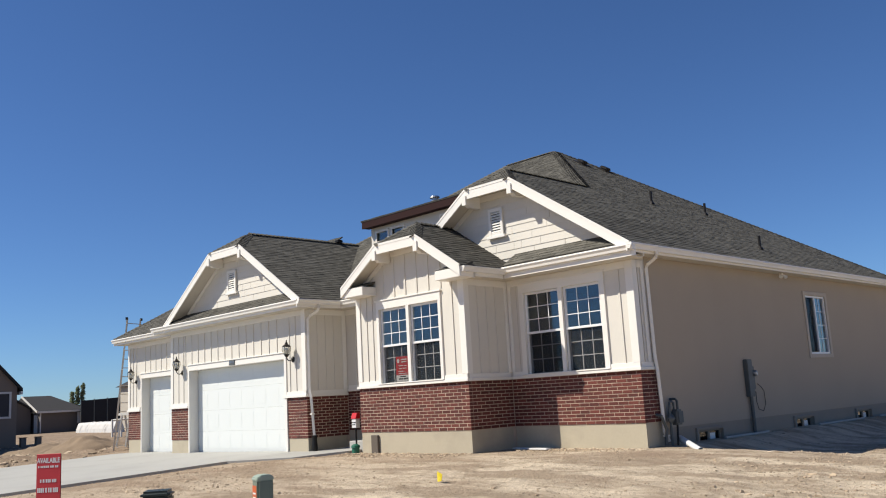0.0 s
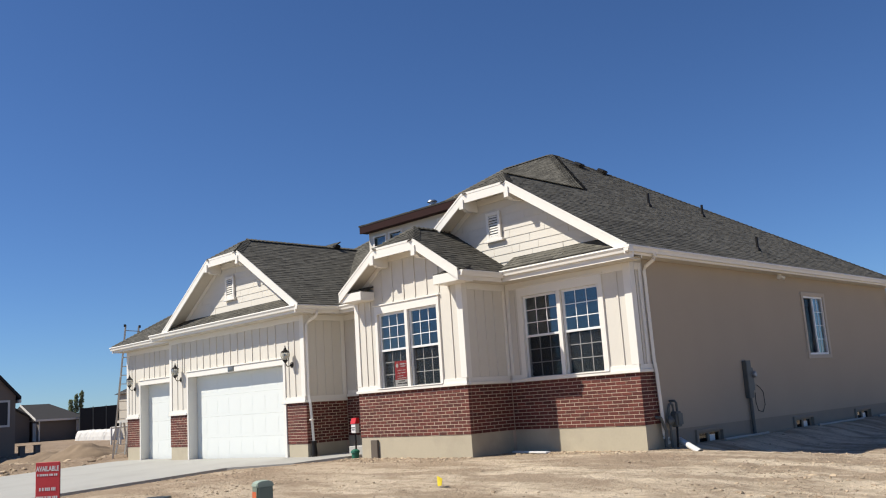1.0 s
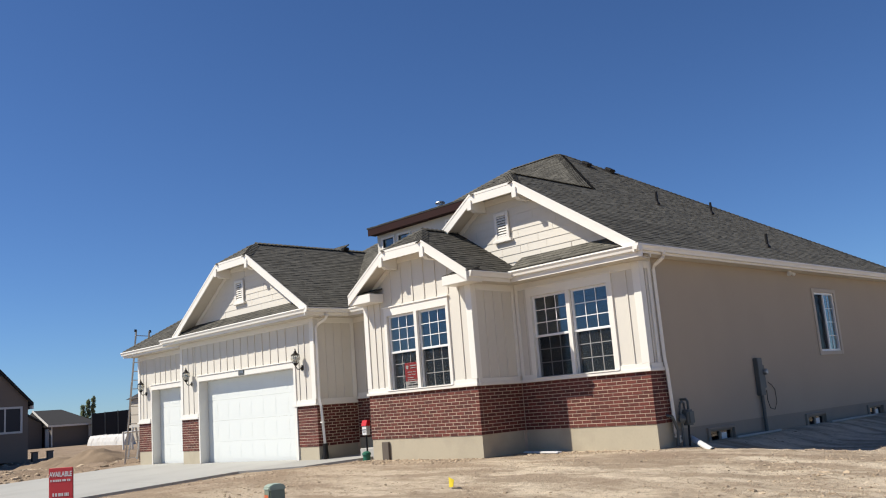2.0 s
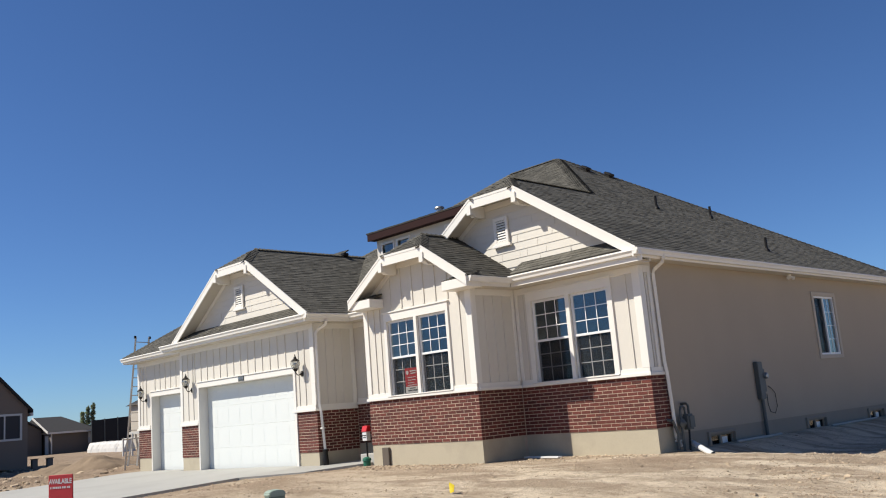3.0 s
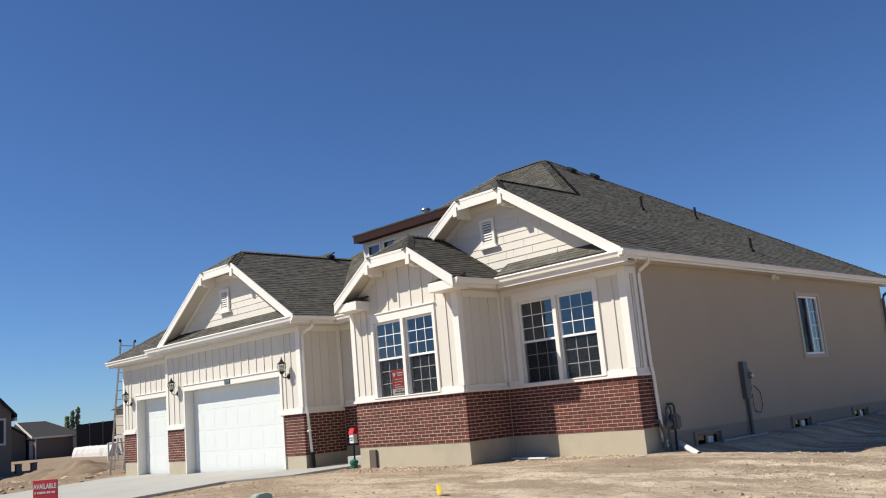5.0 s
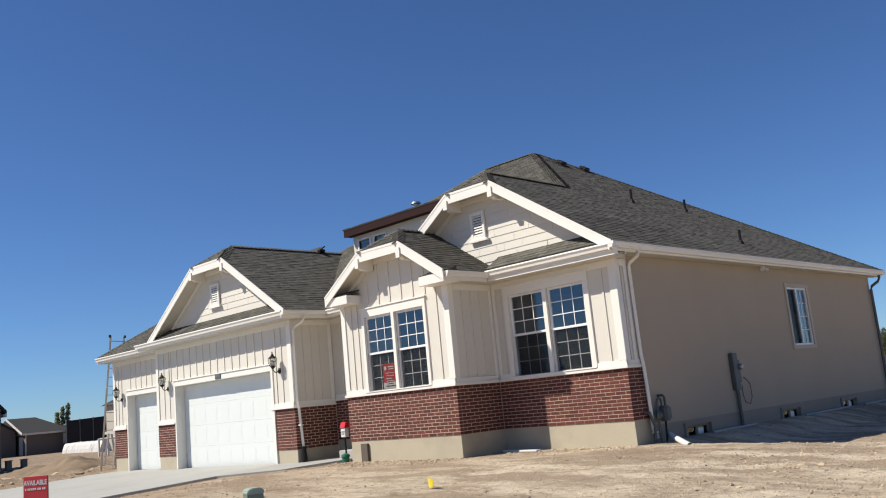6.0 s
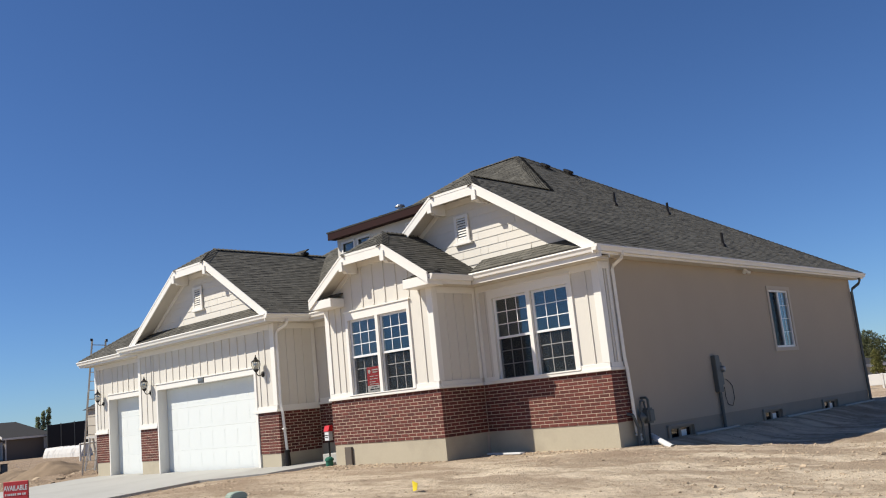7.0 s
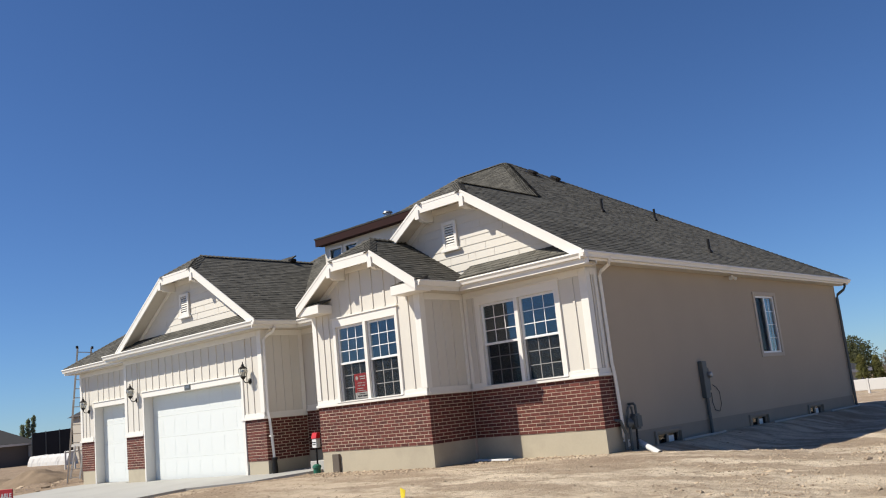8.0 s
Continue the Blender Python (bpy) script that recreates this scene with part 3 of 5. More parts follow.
# frieze boards under the soffits
for x0, x1, y in ((XB1 + 0.121, -0.151, 0.0), (XG1 + 0.151, XG4 - 0.151, YG), (XS0 + 0.151, XG1 - 0.001, YG2), (XG4 + 0.03, XB0, 0.02)):
    trim("frieze_board", (x0, x1, y - 0.03, y - 0.001, ZS - 0.16, ZS - 0.021))
for x, y0, y1 in ((XB1, YB + 0.131, -0.121), (XG4, YG + 0.131, -0.121), (0.0, 0.131, 0.269)):
    trim("frieze_board", (x + 0.001, x + 0.03, y0, y1, ZS - 0.16, ZS - 0.021))


def battens(axis, at, us, z0, z1):
    bm = bmesh.new()
    box(bm, -0.024, 0.024, -BT, 0, 0, 1)
    me = mesh_of("batten", bm, M_SIDING)
    for u in us:
        zt = z1(u) if callable(z1) else z1
        m = Matrix.Translation((u, at - 0.001, z0) if axis == "y" else (at + 0.001, u, z0))
        if axis == "x":
            m = m @ Matrix.Rotation(radians(90), 4, "Z")
        piece("batten", me, house, m @ Matrix.Diagonal((1, 1, zt - z0, 1)))


def spaced(a, b, n):
    return [a + (b - a) * (i + 1) / (n + 1) for i in range(n)]


zl, zg = ZL + 0.15, ZLG + 0.15
battens("y", 0.0, [-0.33, -3.05], zl, ZS - 0.16)
battens("y", 0.0, spaced(-2.85, -0.75, 5), 3.585, ZS - 0.16)
battens("y", YB, [XB0 + 0.36, XB0 + 0.58, XB1 - 0.36], zl, 3.64)
battens("y", YB, spaced(-6.28, -3.6, 6), 3.57, lambda u: min(4.5, ZE + PITCH * (HALF_BAY - abs(u - CX_BAY)) - 0.25))
battens("x", XB1, spaced(YB + 0.13, -0.12, 3), zl, ZS - 0.16)
battens("x", XG4, spaced(YG + 0.13, -0.12, 3), zg, ZS - 0.16)
battens("x", 0.0, [0.20], zl, ZS - 0.16)
battens("y", YG, spaced(XG1 + 0.15, XG4 - 0.15, 17)[1:-2], 2.63, ZS - 0.16)
battens("y", YG, [XG3 + 0.27, XG3 + 0.55, XG2 - 0.30, XG2 - 0.62], zg, ZS - 0.16)
battens("y", YG2, spaced(XS0 + 0.15, XG1, 10)[2:], 2.63, ZS - 0.16)
battens("y", YG2, [XS0 + 0.36, XS0 + 0.62], zg, ZS - 0.16)
battens("y", 0.02, [-8.75, -8.35, -7.95, -7.55], zl, ZS - 0.16)

lap_rng = random.Random(5)


def lap_gable(cx, half, clip, yw):
    """Wedge-shaped lap boards cut to a clipped gable, with butt joints."""
    z = rz(0.45)
    ztop = rz(half - clip) - 0.12
    while z < ztop - 0.05:
        zb = min(z + 0.178, ztop)
        inset = 0.12 / PITCH

        def half_at(q):
            return half - inset - (q - ZE) / PITCH
        cuts = [-9.0] + sorted(cx + lap_rng.uniform(-half, half) for _ in range(9)) + [9.0e3]
        cuts[0] = -9.0e3
        for c0, c1 in zip(cuts, cuts[1:]):
            a0, a1 = max(c0, cx - half_at(z)), min(c1 - 0.007, cx + half_at(z))
            b0, b1 = max(c0, cx - half_at(zb)), min(c1 - 0.007, cx + half_at(zb))
            if a1 - a0 < 0.05 or b1 - b0 < 0.01:
                continue
            bm = bmesh.new()
            vs = [bm.verts.new(p) for p in ((a0, yw - 0.017, z), (a1, yw - 0.017, z), (b1, yw - 0.005, zb + 0.008), (b0, yw - 0.005, zb + 0.008), (a0, yw - 0.001, z), (a1, yw - 0.001, z))]
            for f in ((0, 1, 2, 3), (4, 5, 1, 0), (1, 5, 2), (4, 0, 3)):
                bm.faces.new([vs[i] for i in f])
            part("lap_board", bm, M_SIDING, house)
        z = zb


lap_gable(CX_MAIN, HALF_MAIN, CLIP_MAIN, 0.0)
lap_gable(CX_GAR, HALF_GAR, CLIP_GAR, YG)


def gable_vent(x0, x1, z0, z1, y):
    v = new("gable_vent")
    v.parent = house
    tagged(v, "white louvred gable vent")
    boxes("backing", [(x0 + 0.06, x1 - 0.06, y - 0.034, y - 0.029, z0 + 0.06, z1 - 0.06)], M_DARKMETAL, v)
    for s in ((x0, x0 + 0.075), (x1 - 0.075, x1)):
        boxes("frame", [(*s, y - 0.075, y - 0.027, z0, z1)], M_TRIM, v, bevel=0.004)
    for s in ((z0, z0 + 0.075), (z1 - 0.075, z1)):
        boxes("frame", [(x0 + 0.0751, x1 - 0.0751, y - 0.075, y - 0.027, *s)], M_TRIM, v, bevel=0.004)
    boxes("sill", [(x0 - 0.06, x1 + 0.06, y - 0.10, y - 0.027, z0 - 0.06, z0 - 0.001)], M_TRIM, v, bevel=0.005)
    n = 8
    h = (z1 - z0 - 0.15) / n
    for i in range(n):
        zz = z0 + 0.075 + i * h
        bm = bmesh.new()
        prism(bm, [(x0 + 0.075, y - 0.068, zz + 0.004), (x0 + 0.075, y - 0.068, zz + 0.02), (x0 + 0.075, y - 0.036, zz + h * 0.95), (x0 + 0.075, y - 0.036, zz + h * 0.95 - 0.016)], (x1 - x0 - 0.15, 0, 0))
        part("slat", bm, M_TRIM, v)


gable_vent(-3.65, -3.22, 4.75, 5.38, 0.0)
gable_vent(-12.86, -12.39, 4.55, 5.19, YG)


# ---- windows ----
def sash(win, x0, x1, z0, z1, y, cols, rows, glass, muntin_mat):
    fr = 0.028
    for s in ((x0, x0 + fr, z0, z1), (x1 - fr, x1, z0, z1), (x0 + fr, x1 - fr, z0, z0 + fr), (x0 + fr, x1 - fr, z1 - fr, z1)):
        boxes("sash_rail", [(s[0], s[1], y - 0.022, y + 0.022, s[2], s[3])], M_VINYL, win, bevel=0.003)
    a0, a1, b0, b1 = x0 + fr, x1 - fr, z0 + fr, z1 - fr
    boxes("pane", [(a0, a1, y - 0.003, y + 0.003, b0, b1)], glass, win).visible_shadow = False
    for i in range(1, cols):
        x = a0 + (a1 - a0) * i / cols
        boxes("muntin", [(x - 0.009, x + 0.009, y - 0.009, y - 0.004, b0, b1)], muntin_mat, win)
    for j in range(1, rows):
        z = b0 + (b1 - b0) * j / rows
        boxes("muntin", [(a0, a1, y - 0.0095, y - 0.0035, z - 0.009, z + 0.009)], muntin_mat, win)


def front_window(w, y, label, cas=0.09):
    """Two hung units side by side in a broad white surround."""
    x0, x1, z0, z1 = w
    win = new("window")
    win.parent = house
    tagged(win, label)
    xm, mu = (x0 + x1) / 2, 0.05
    for nm, s in (("casing", (x0 - cas, x0, z0 - 0.02, z1)), ("casing", (x1, x1 + cas, z0 - 0.02, z1)), ("head_casing", (x0 - cas, x1 + cas, z1, z1 + 0.19)),
                  ("mullion", (xm - mu, xm + mu, z0 - 0.02, z1))):
        boxes(nm, [(s[0], s[1], y - 0.036, y + 0.03, s[2], s[3])], M_TRIM, win, bevel=0.004)
    boxes("head_cap", [(x0 - cas - 0.03, x1 + cas + 0.03, y - 0.06, y - 0.002, z1 + 0.19, z1 + 0.22)], M_TRIM, win, bevel=0.004)
    boxes("window_sill", [(x0 - cas, x1 + cas, y - 0.07, y + 0.04, z0 + 0.006, z0 + 0.03)], M_TRIM, win, bevel=0.006)
    zm = z0 + (z1 - z0) * 0.515
    for a, b in ((x0, xm - mu), (xm + mu, x1)):
        for s in ((a, a + 0.03, z0 - 0.02, z1), (b - 0.03, b, z0 - 0.02, z1), (a + 0.03, b - 0.03, z0 - 0.02, z0 + 0.02), (a + 0.03, b - 0.03, z1 - 0.02, z1)):
            boxes("window_frame", [(s[0], s[1], y + 0.031, y + 0.12, s[2], s[3])], M_VINYL, win, bevel=0.003)
        sash(win, a + 0.03, b - 0.03, zm - 0.02, z1 - 0.02, y + 0.055, 3, 3, M_GLASS, M_VINYL)
        sash(win, a + 0.03, b - 0.03, z0 + 0.02, zm + 0.02, y + 0.10, 3, 3, M_GLASS, M_VINYL)
        boxes("meeting_rail", [(a + 0.03, b - 0.03, y + 0.03, y + 0.076, zm - 0.035, zm + 0.012)], M_VINYL, win, bevel=0.003)
        boxes("insect_screen", [(a + 0.035, b - 0.035, y + 0.066, y + 0.069, z0 + 0.022, zm - 0.036)], M_SCREEN, win, "grey half screen").visible_shadow = False
    return win


front_window(W1, YB, "white twin hung window with grids and screens")
front_window(W2, 0.0, "white twin hung window with grids and screens", 0.125)

# side slider window in the stucco wall
M_CASING = material("pale_beige_stucco_band", (0.46, 0.405, 0.335), 0.9, vary=0.05, fine=90, bump=0.3)
win = new("window")
win.parent = house
tagged(win, "white sliding window with stucco surround")
y0, y1, z0, z1 = WS
for s in ((y0 - 0.11, y0, z0 - 0.1, z1 + 0.1), (y1, y1 + 0.11, z0 - 0.1, z1 + 0.1), (y0, y1, z1, z1 + 0.1), (y0, y1, z0 - 0.1, z0)):
    boxes("casing", [(-0.05, 0.022, *s)], M_CASING, win, bevel=0.006)
for s in ((y0, y0 + 0.05, z0, z1), (y1 - 0.05, y1, z0, z1), (y0 + 0.05, y1 - 0.05, z0, z0 + 0.05), (y0 + 0.05, y1 - 0.05, z1 - 0.05, z1), ((y0 + y1) / 2 - 0.03, (y0 + y1) / 2 + 0.03, z0 + 0.05, z1 - 0.05)):
    boxes("window_frame", [(-0.09, -0.015, *s)], M_VINYL, win, bevel=0.003)
ym = (y0 + y1) / 2
boxes("pane", [(-0.06, -0.054, ym + 0.03, y1 - 0.05, z0 + 0.05, z1 - 0.05)], M_GLASS, win).visible_shadow = False
boxes("pane", [(-0.085, -0.079, y0 + 0.05, ym - 0.03, z0 + 0.05, z1 - 0.05)], M_GLASS, win).visible_shadow = False
boxes("insect_screen", [(-0.05, -0.047, y0 + 0.05, ym - 0.03, z0 + 0.05, z1 - 0.05)], M_SCREEN, win).visible_shadow = False
for j in range(1, 4):
    z = z0 + 0.05 + (z1 - z0 - 0.1) * j / 4
    boxes("muntin", [(-0.05, -0.044, ym + 0.03, y1 - 0.05, z - 0.008, z + 0.008)], M_VINYL, win)
boxes("muntin", [(-0.053, -0.046, (ym + y1) / 2 - 0.018, (ym + y1) / 2 - 0.002, z0 + 0.05, z1 - 0.05)], M_VINYL, win)

# basement windows and the rims of their wells
for a, b in wells:
    win = new("basement_window")
    win.parent = house
    tagged(win, "small basement window at ground level")
    for s in ((a, a + 0.05, -0.06, 0.24), (b - 0.05, b, -0.06, 0.24), (a + 0.05, b - 0.05, -0.06, -0.01), (a + 0.05, b - 0.05, 0.2, 0.24), ((a + b) / 2 - 0.04, (a + b) / 2 + 0.04, -0.01, 0.2)):
        boxes("window_frame", [(-0.10, -0.04, *s)], M_FOUND_SHADED, win, bevel=0.003)
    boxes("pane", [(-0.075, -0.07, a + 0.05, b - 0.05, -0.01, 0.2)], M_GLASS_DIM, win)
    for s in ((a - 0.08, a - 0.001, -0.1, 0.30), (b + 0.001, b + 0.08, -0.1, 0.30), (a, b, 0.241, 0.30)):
        boxes("window_buck", [(-0.06, 0.03, *s)], M_FOUND_SHADED, win, bevel=0.004)
    boxes("paper_sticker", [(-0.069, -0.066, (a + b) / 2 + 0.06, (a + b) / 2 + 0.3, 0.02, 0.16)], M_VINYL, win, "white sticker on the glass")

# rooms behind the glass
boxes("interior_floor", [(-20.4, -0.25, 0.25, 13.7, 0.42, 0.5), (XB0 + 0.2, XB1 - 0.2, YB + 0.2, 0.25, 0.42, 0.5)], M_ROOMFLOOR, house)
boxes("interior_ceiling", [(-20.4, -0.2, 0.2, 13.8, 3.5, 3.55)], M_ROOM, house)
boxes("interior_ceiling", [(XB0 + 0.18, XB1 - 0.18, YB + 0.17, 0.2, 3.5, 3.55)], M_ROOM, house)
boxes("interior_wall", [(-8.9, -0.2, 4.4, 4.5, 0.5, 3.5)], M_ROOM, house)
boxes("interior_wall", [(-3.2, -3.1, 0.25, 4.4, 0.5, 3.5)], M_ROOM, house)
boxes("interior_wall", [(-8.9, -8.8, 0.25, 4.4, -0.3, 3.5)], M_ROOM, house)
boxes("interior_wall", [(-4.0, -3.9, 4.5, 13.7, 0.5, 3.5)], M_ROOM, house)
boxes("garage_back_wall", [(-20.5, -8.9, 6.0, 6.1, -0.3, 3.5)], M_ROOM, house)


# added panel behind the basement panes, its dark colour standing for unlit depth
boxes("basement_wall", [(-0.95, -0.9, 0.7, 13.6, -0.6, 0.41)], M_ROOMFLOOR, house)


# ---- garage doors ----
def garage_door(w, y, cols, label):
    x0, x1, z0, z1 = w
    d = new("garage_door")
    d.parent = house
    tagged(d, label)
    rows, yd = 4, y + 0.28
    h = (z1 - z0) / rows
    pw = (x1 - x0) / cols
    bm = bmesh.new()
    a, b = pw / 2 - 0.06, h / 2 - 0.075
    prism(bm, [(-a, 0, -b), (a, 0, -b), (a, 0, b), (-a, 0, b)], (0, -0.001, 0))
    prism(bm, [(-a + 0.035, -0.001, -b + 0.035), (a - 0.035, -0.001, -b + 0.035), (a - 0.035, -0.001, b - 0.035), (-a + 0.035, -0.001, b - 0.035)], (0, -0.002, 0))
    me = mesh_of("panel", bm, M_DOOR)
    for r in range(rows):
        bm = bmesh.new()
        box(bm, x0 - 0.02, x1 + 0.02, yd, yd + 0.05, z0 + r * h + 0.001, z0 + (r + 1) * h - 0.001)
        bevelled(bm, 0.004)
        part("section", bm, M_DOOR, d)
        for c in range(cols):
            piece("panel", me, d, Matrix.Translation((x0 + (c + 0.5) * pw, yd, z0 + (r + 0.5) * h)))
    for s in ((x0 - 0.07, x0, z0, z1), (x1, x1 + 0.1, z0, z1)):
        boxes("door_casing", [(s[0], s[1], y - 0.03, y + 0.275, s[2], s[3])], M_TRIM, d, bevel=0.005)
    boxes("head_casing", [(x0 - 0.07, x1 + 0.1, y - 0.031, y + 0.275, z1, z1 + 0.16)], M_TRIM, d, bevel=0.005)
    boxes("head_cap", [(x0 - 0.11, x1 + 0.13, y - 0.055, y - 0.002, z1 + 0.16, z1 + 0.19)], M_TRIM, d, bevel=0.004)
    boxes("weather_seal", [(x0, x1, yd - 0.004, yd + 0.05, z0 - 0.01, z0 + 0.004)], M_DARKMETAL, d)


garage_door(DD, YG, 8, "white double sectional garage door, closed")
garage_door(SD, YG2, 4, "white single sectional garage door, closed")
plq = thing("house_number_plaque", "dark plaque with pale bars above the garage door", "plaque", (-12.7, YG - 0.031, 2.55))
bm = bmesh.new()
box(bm, -0.15, 0.15, -0.02, 0, -0.085, 0.085)
part("plate", bevelled(bm, 0.006), M_GREYPAINT, plq)
for i in range(4):
    boxes("bar", [(-0.115 + i * 0.063, -0.075 + i * 0.063, -0.024, -0.02, -0.035, 0.035)], M_GREYMETAL, plq)

# ---- clerestory dormer over the entry ----
dy, dz0, dzt = 2.05, 5.3, 6.40
wall("dormer_wall", "y", dy, -10.33, -5.6, dz0, dzt, M_SIDING, [(-10.06, -9.58, 5.90, 6.16), (-9.36, -8.88, 5.90, 6.16), (-7.3, -6.9, 5.90, 6.16)])
boxes("dormer_wall", [(-10.33, -10.17, dy + 0.16, 4.6, 5.0, dzt)], M_SIDING, house)
for a, b in ((-10.06, -9.58), (-9.36, -8.88), (-7.3, -6.9)):
    win = new("clerestory_window")
    win.parent = house
    for s in ((a - 0.06, a, 5.84, 6.22), (b, b + 0.06, 5.84, 6.22), (a, b, 5.84, 5.90), (a, b, 6.16, 6.22)):
        boxes("window_frame", [(s[0], s[1], dy - 0.03, dy + 0.05, s[2], s[3])], M_TRIM, win)
    boxes("pane", [(a, b, dy + 0.03, dy + 0.036, 5.90, 6.16)], M_GLASS, win)
bm = bmesh.new()
prism(bm, [(-10.42, 1.80, 6.545), (-5.6, 1.80, 6.545), (-5.6, 4.9, 7.1), (-10.42, 4.9, 7.1)], (0, 0, -0.12))
part("dormer_roof", bm, M_FELT, house, "dark low-slope dormer roof")
drf = make_roof("dormer_shingles")
roof_plane(drf, [(-10.46, 1.76, 6.55), (-5.6, 1.76, 6.55), (-5.6, 4.9, 7.11), (-10.46, 4.9, 7.11)], (1, 0, 0))
boxes("dormer_fascia", [(-10.43, -5.6, 1.775, 1.799, 6.32, 6.53)], M_BROWN, house, "unpainted dark brown fascia board")
bm = bmesh.new()
prism(bm, [(-10.43, 1.80, 6.32), (-10.43, 1.80, 6.52), (-10.43, 4.9, 7.07), (-10.43, 4.9, 6.87)], (-0.024, 0, 0))
part("dormer_fascia", bm, M_BROWN, house)
boxes("dormer_soffit", [(-10.42, -5.6, 1.80, dy, 6.33, 6.35)], M_BROWN, house)

# ---- roof fittings ----
flue = thing("flue_cap", "galvanised metal flue with a round cap", "flue", (-9.0, 3.5, 6.83))
bm = bmesh.new()
lathe(bm, [(0.085, 0), (0.085, 0.22), (0.14, 0.23), (0.14, 0.27), (0.10, 0.28), (0.10, 0.36), (0.16, 0.37), (0.13, 0.42), (0.0, 0.44)])
part("cap", bm, M_GREYMETAL, flue)
pipe0 = None
for i, (x, y) in enumerate(((-2.83, 5.60), (-2.84, 8.46), (-0.52, 6.79))):
    z = rz(XE - x) + LIFT
    if pipe0 is None:
        pipe0 = thing("vent_pipe", "dark plumbing vent pipe on the shingle roof", "vent pipe", (x, y, z), "roof vent pipes")
        bm = bmesh.new()
        tube(bm, [(0, 0, -0.08), (0, 0, 0.36)], 0.035, 12)
        part("pipe", bm, M_DARKMETAL, pipe0)
        bm = bmesh.new()
        lathe(bm, [(0.085, 0.0), (0.07, 0.04), (0.042, 0.075), (0.037, 0.085)], 12)
        part("collar", bm, M_DARKMETAL, pipe0)
    else:
        copy_thing(pipe0, Matrix.Translation((x, y, z)))
rv0 = None
for x, y in ((-5.95, 6.9), (-5.75, 7.8)):
    z = rz(XE - x) + LIFT
    m = Matrix.Translation((x, y, z)) @ Matrix.Rotation(math.atan(PITCH), 4, "Y")
    if rv0 is None:
        rv0 = thing("roof_vent", "black box vent on the roof near the ridge", "roof vent", (0, 0, 0), "box roof vents")
        rv0.matrix_basis = m
        bm = bmesh.new()
        box(bm, -0.14, 0.14, -0.14, 0.14, 0.045, 0.13)
        part("hood", bevelled(bm, 0.03, 2), M_DARKMETAL, rv0)
        bm = bmesh.new()
        box(bm, -0.2, 0.2, -0.2, 0.2, 0.005, 0.04)
        part("flange", bm, M_DARKMETAL, rv0)
    else:
        copy_thing(rv0, m)
rv = thing("roof_vent", "low black vent on the garage ridge", "roof vent", (CX_GAR + 0.1, 2.3, rz(HALF_GAR)), "box roof vents")
bm = bmesh.new()
box(bm, -0.1, 0.1, -0.1, 0.1, -0.03, 0.065)
part("hood", bevelled(bm, 0.02, 2), M_DARKMETAL, rv)


# ---- downspouts ----
def downspout(path, mat, label):
    ds = thing("downspout", label, "downspout", path[-1])
    o = Vector(path[-1])
    bm = bmesh.new()
    tube(bm, [Vector(p) - o for p in path], 0.043, 4)
    part("pipe", bm, mat, ds)
    bm = bmesh.new()
    p = (Vector(path[-2]) * 0.6 + Vector(path[-1]) * 0.4) - o
    box(bm, p.x - 0.047, p.x + 0.047, p.y - 0.047, p.y + 0.047, p.z - 0.015, p.z + 0.015)
    part("strap", bm, mat, ds)
    return ds


downspout([(0.37, 0.38, 3.84), (0.37, 0.38, 3.77), (0.34, 0.385, 3.71), (0.12, 0.41, 3.60), (0.06, 0.43, 3.52), (0.06, 0.45, 1.75), (0.075, 0.47, 1.5), (0.075, 0.50, 0.9), (0.075, 0.52, 0.3), (0.1, 0.62, 0.12)], M_TRIM, "cream metal downspout at the stucco corner")
downspout([(-8.68, -1.20, 3.78), (-8.68, -1.2, 3.68), (-8.75, -1.2, 3.6), (-9.02, -1.24, 3.5), (-9.09, -1.27, 3.4), (-9.09, -1.27, 1.6), (-9.05, -1.26, 1.4), (-9.05, -1.19, 0.36)], M_TRIM, "white metal downspout beside the garage")
# back downspout in grey enamel: its shade is put into the colour
downspout([(0.37, 13.85, 3.78), (0.37, 13.85, 3.68), (0.30, 13.9, 3.6), (0.10, 13.9, 3.48), (0.06, 13.9, 3.38), (0.06, 13.9, 0.1), (0.12, 14.0, -0.05), (0.9, 14.6, -0.12)], M_GREYPAINT, "downspout at the back corner, grey standing for its shade")
boot = thing("drain_boot", "black plastic drain boot under the downspout", "drain", (-9.05, -1.19, 0.05))
bm = bmesh.new()
lathe(bm, [(0.07, 0.0), (0.075, 0.1), (0.06, 0.3), (0.07, 0.36), (0.07, 0.40)], 14)
part("boot", bm, M_DARKMETAL, boot)

# ---- more materials ----
M_GLOW_GLASS = glass_material("lantern_glass", (0.92, 0.92, 0.88), 0.05)
M_BULB = material("frosted_bulb", (0.64, 0.632, 0.592), 0.4, vary=0.01, bump=0)
M_RED = material("red_plastic_sign", (0.48, 0.028, 0.036), 0.55, vary=0.05, bump=0)
M_REDBOX = material("red_lid", (0.496, 0.012, 0.016), 0.4, vary=0.04, bump=0)
M_WHITE = material("white_print", (0.64, 0.64, 0.632), 0.6, vary=0.02, bump=0)
M_DARKPRINT = material("dark_print", (0.024, 0.024, 0.028), 0.6, vary=0.02, bump=0)
M_GREEN = material("pale_green_plastic", (0.16, 0.2, 0.155), 0.55, vary=0.08)
M_GREENTOP = material("pale_green_lid", (0.288, 0.352, 0.288), 0.5, vary=0.06)
M_DARKGREEN = material("dark_green_steel", (0.0176, 0.0288, 0.0256), 0.45, vary=0.1)
M_VALVE = material("green_valve_lid", (0.012, 0.12, 0.072), 0.5, vary=0.08)
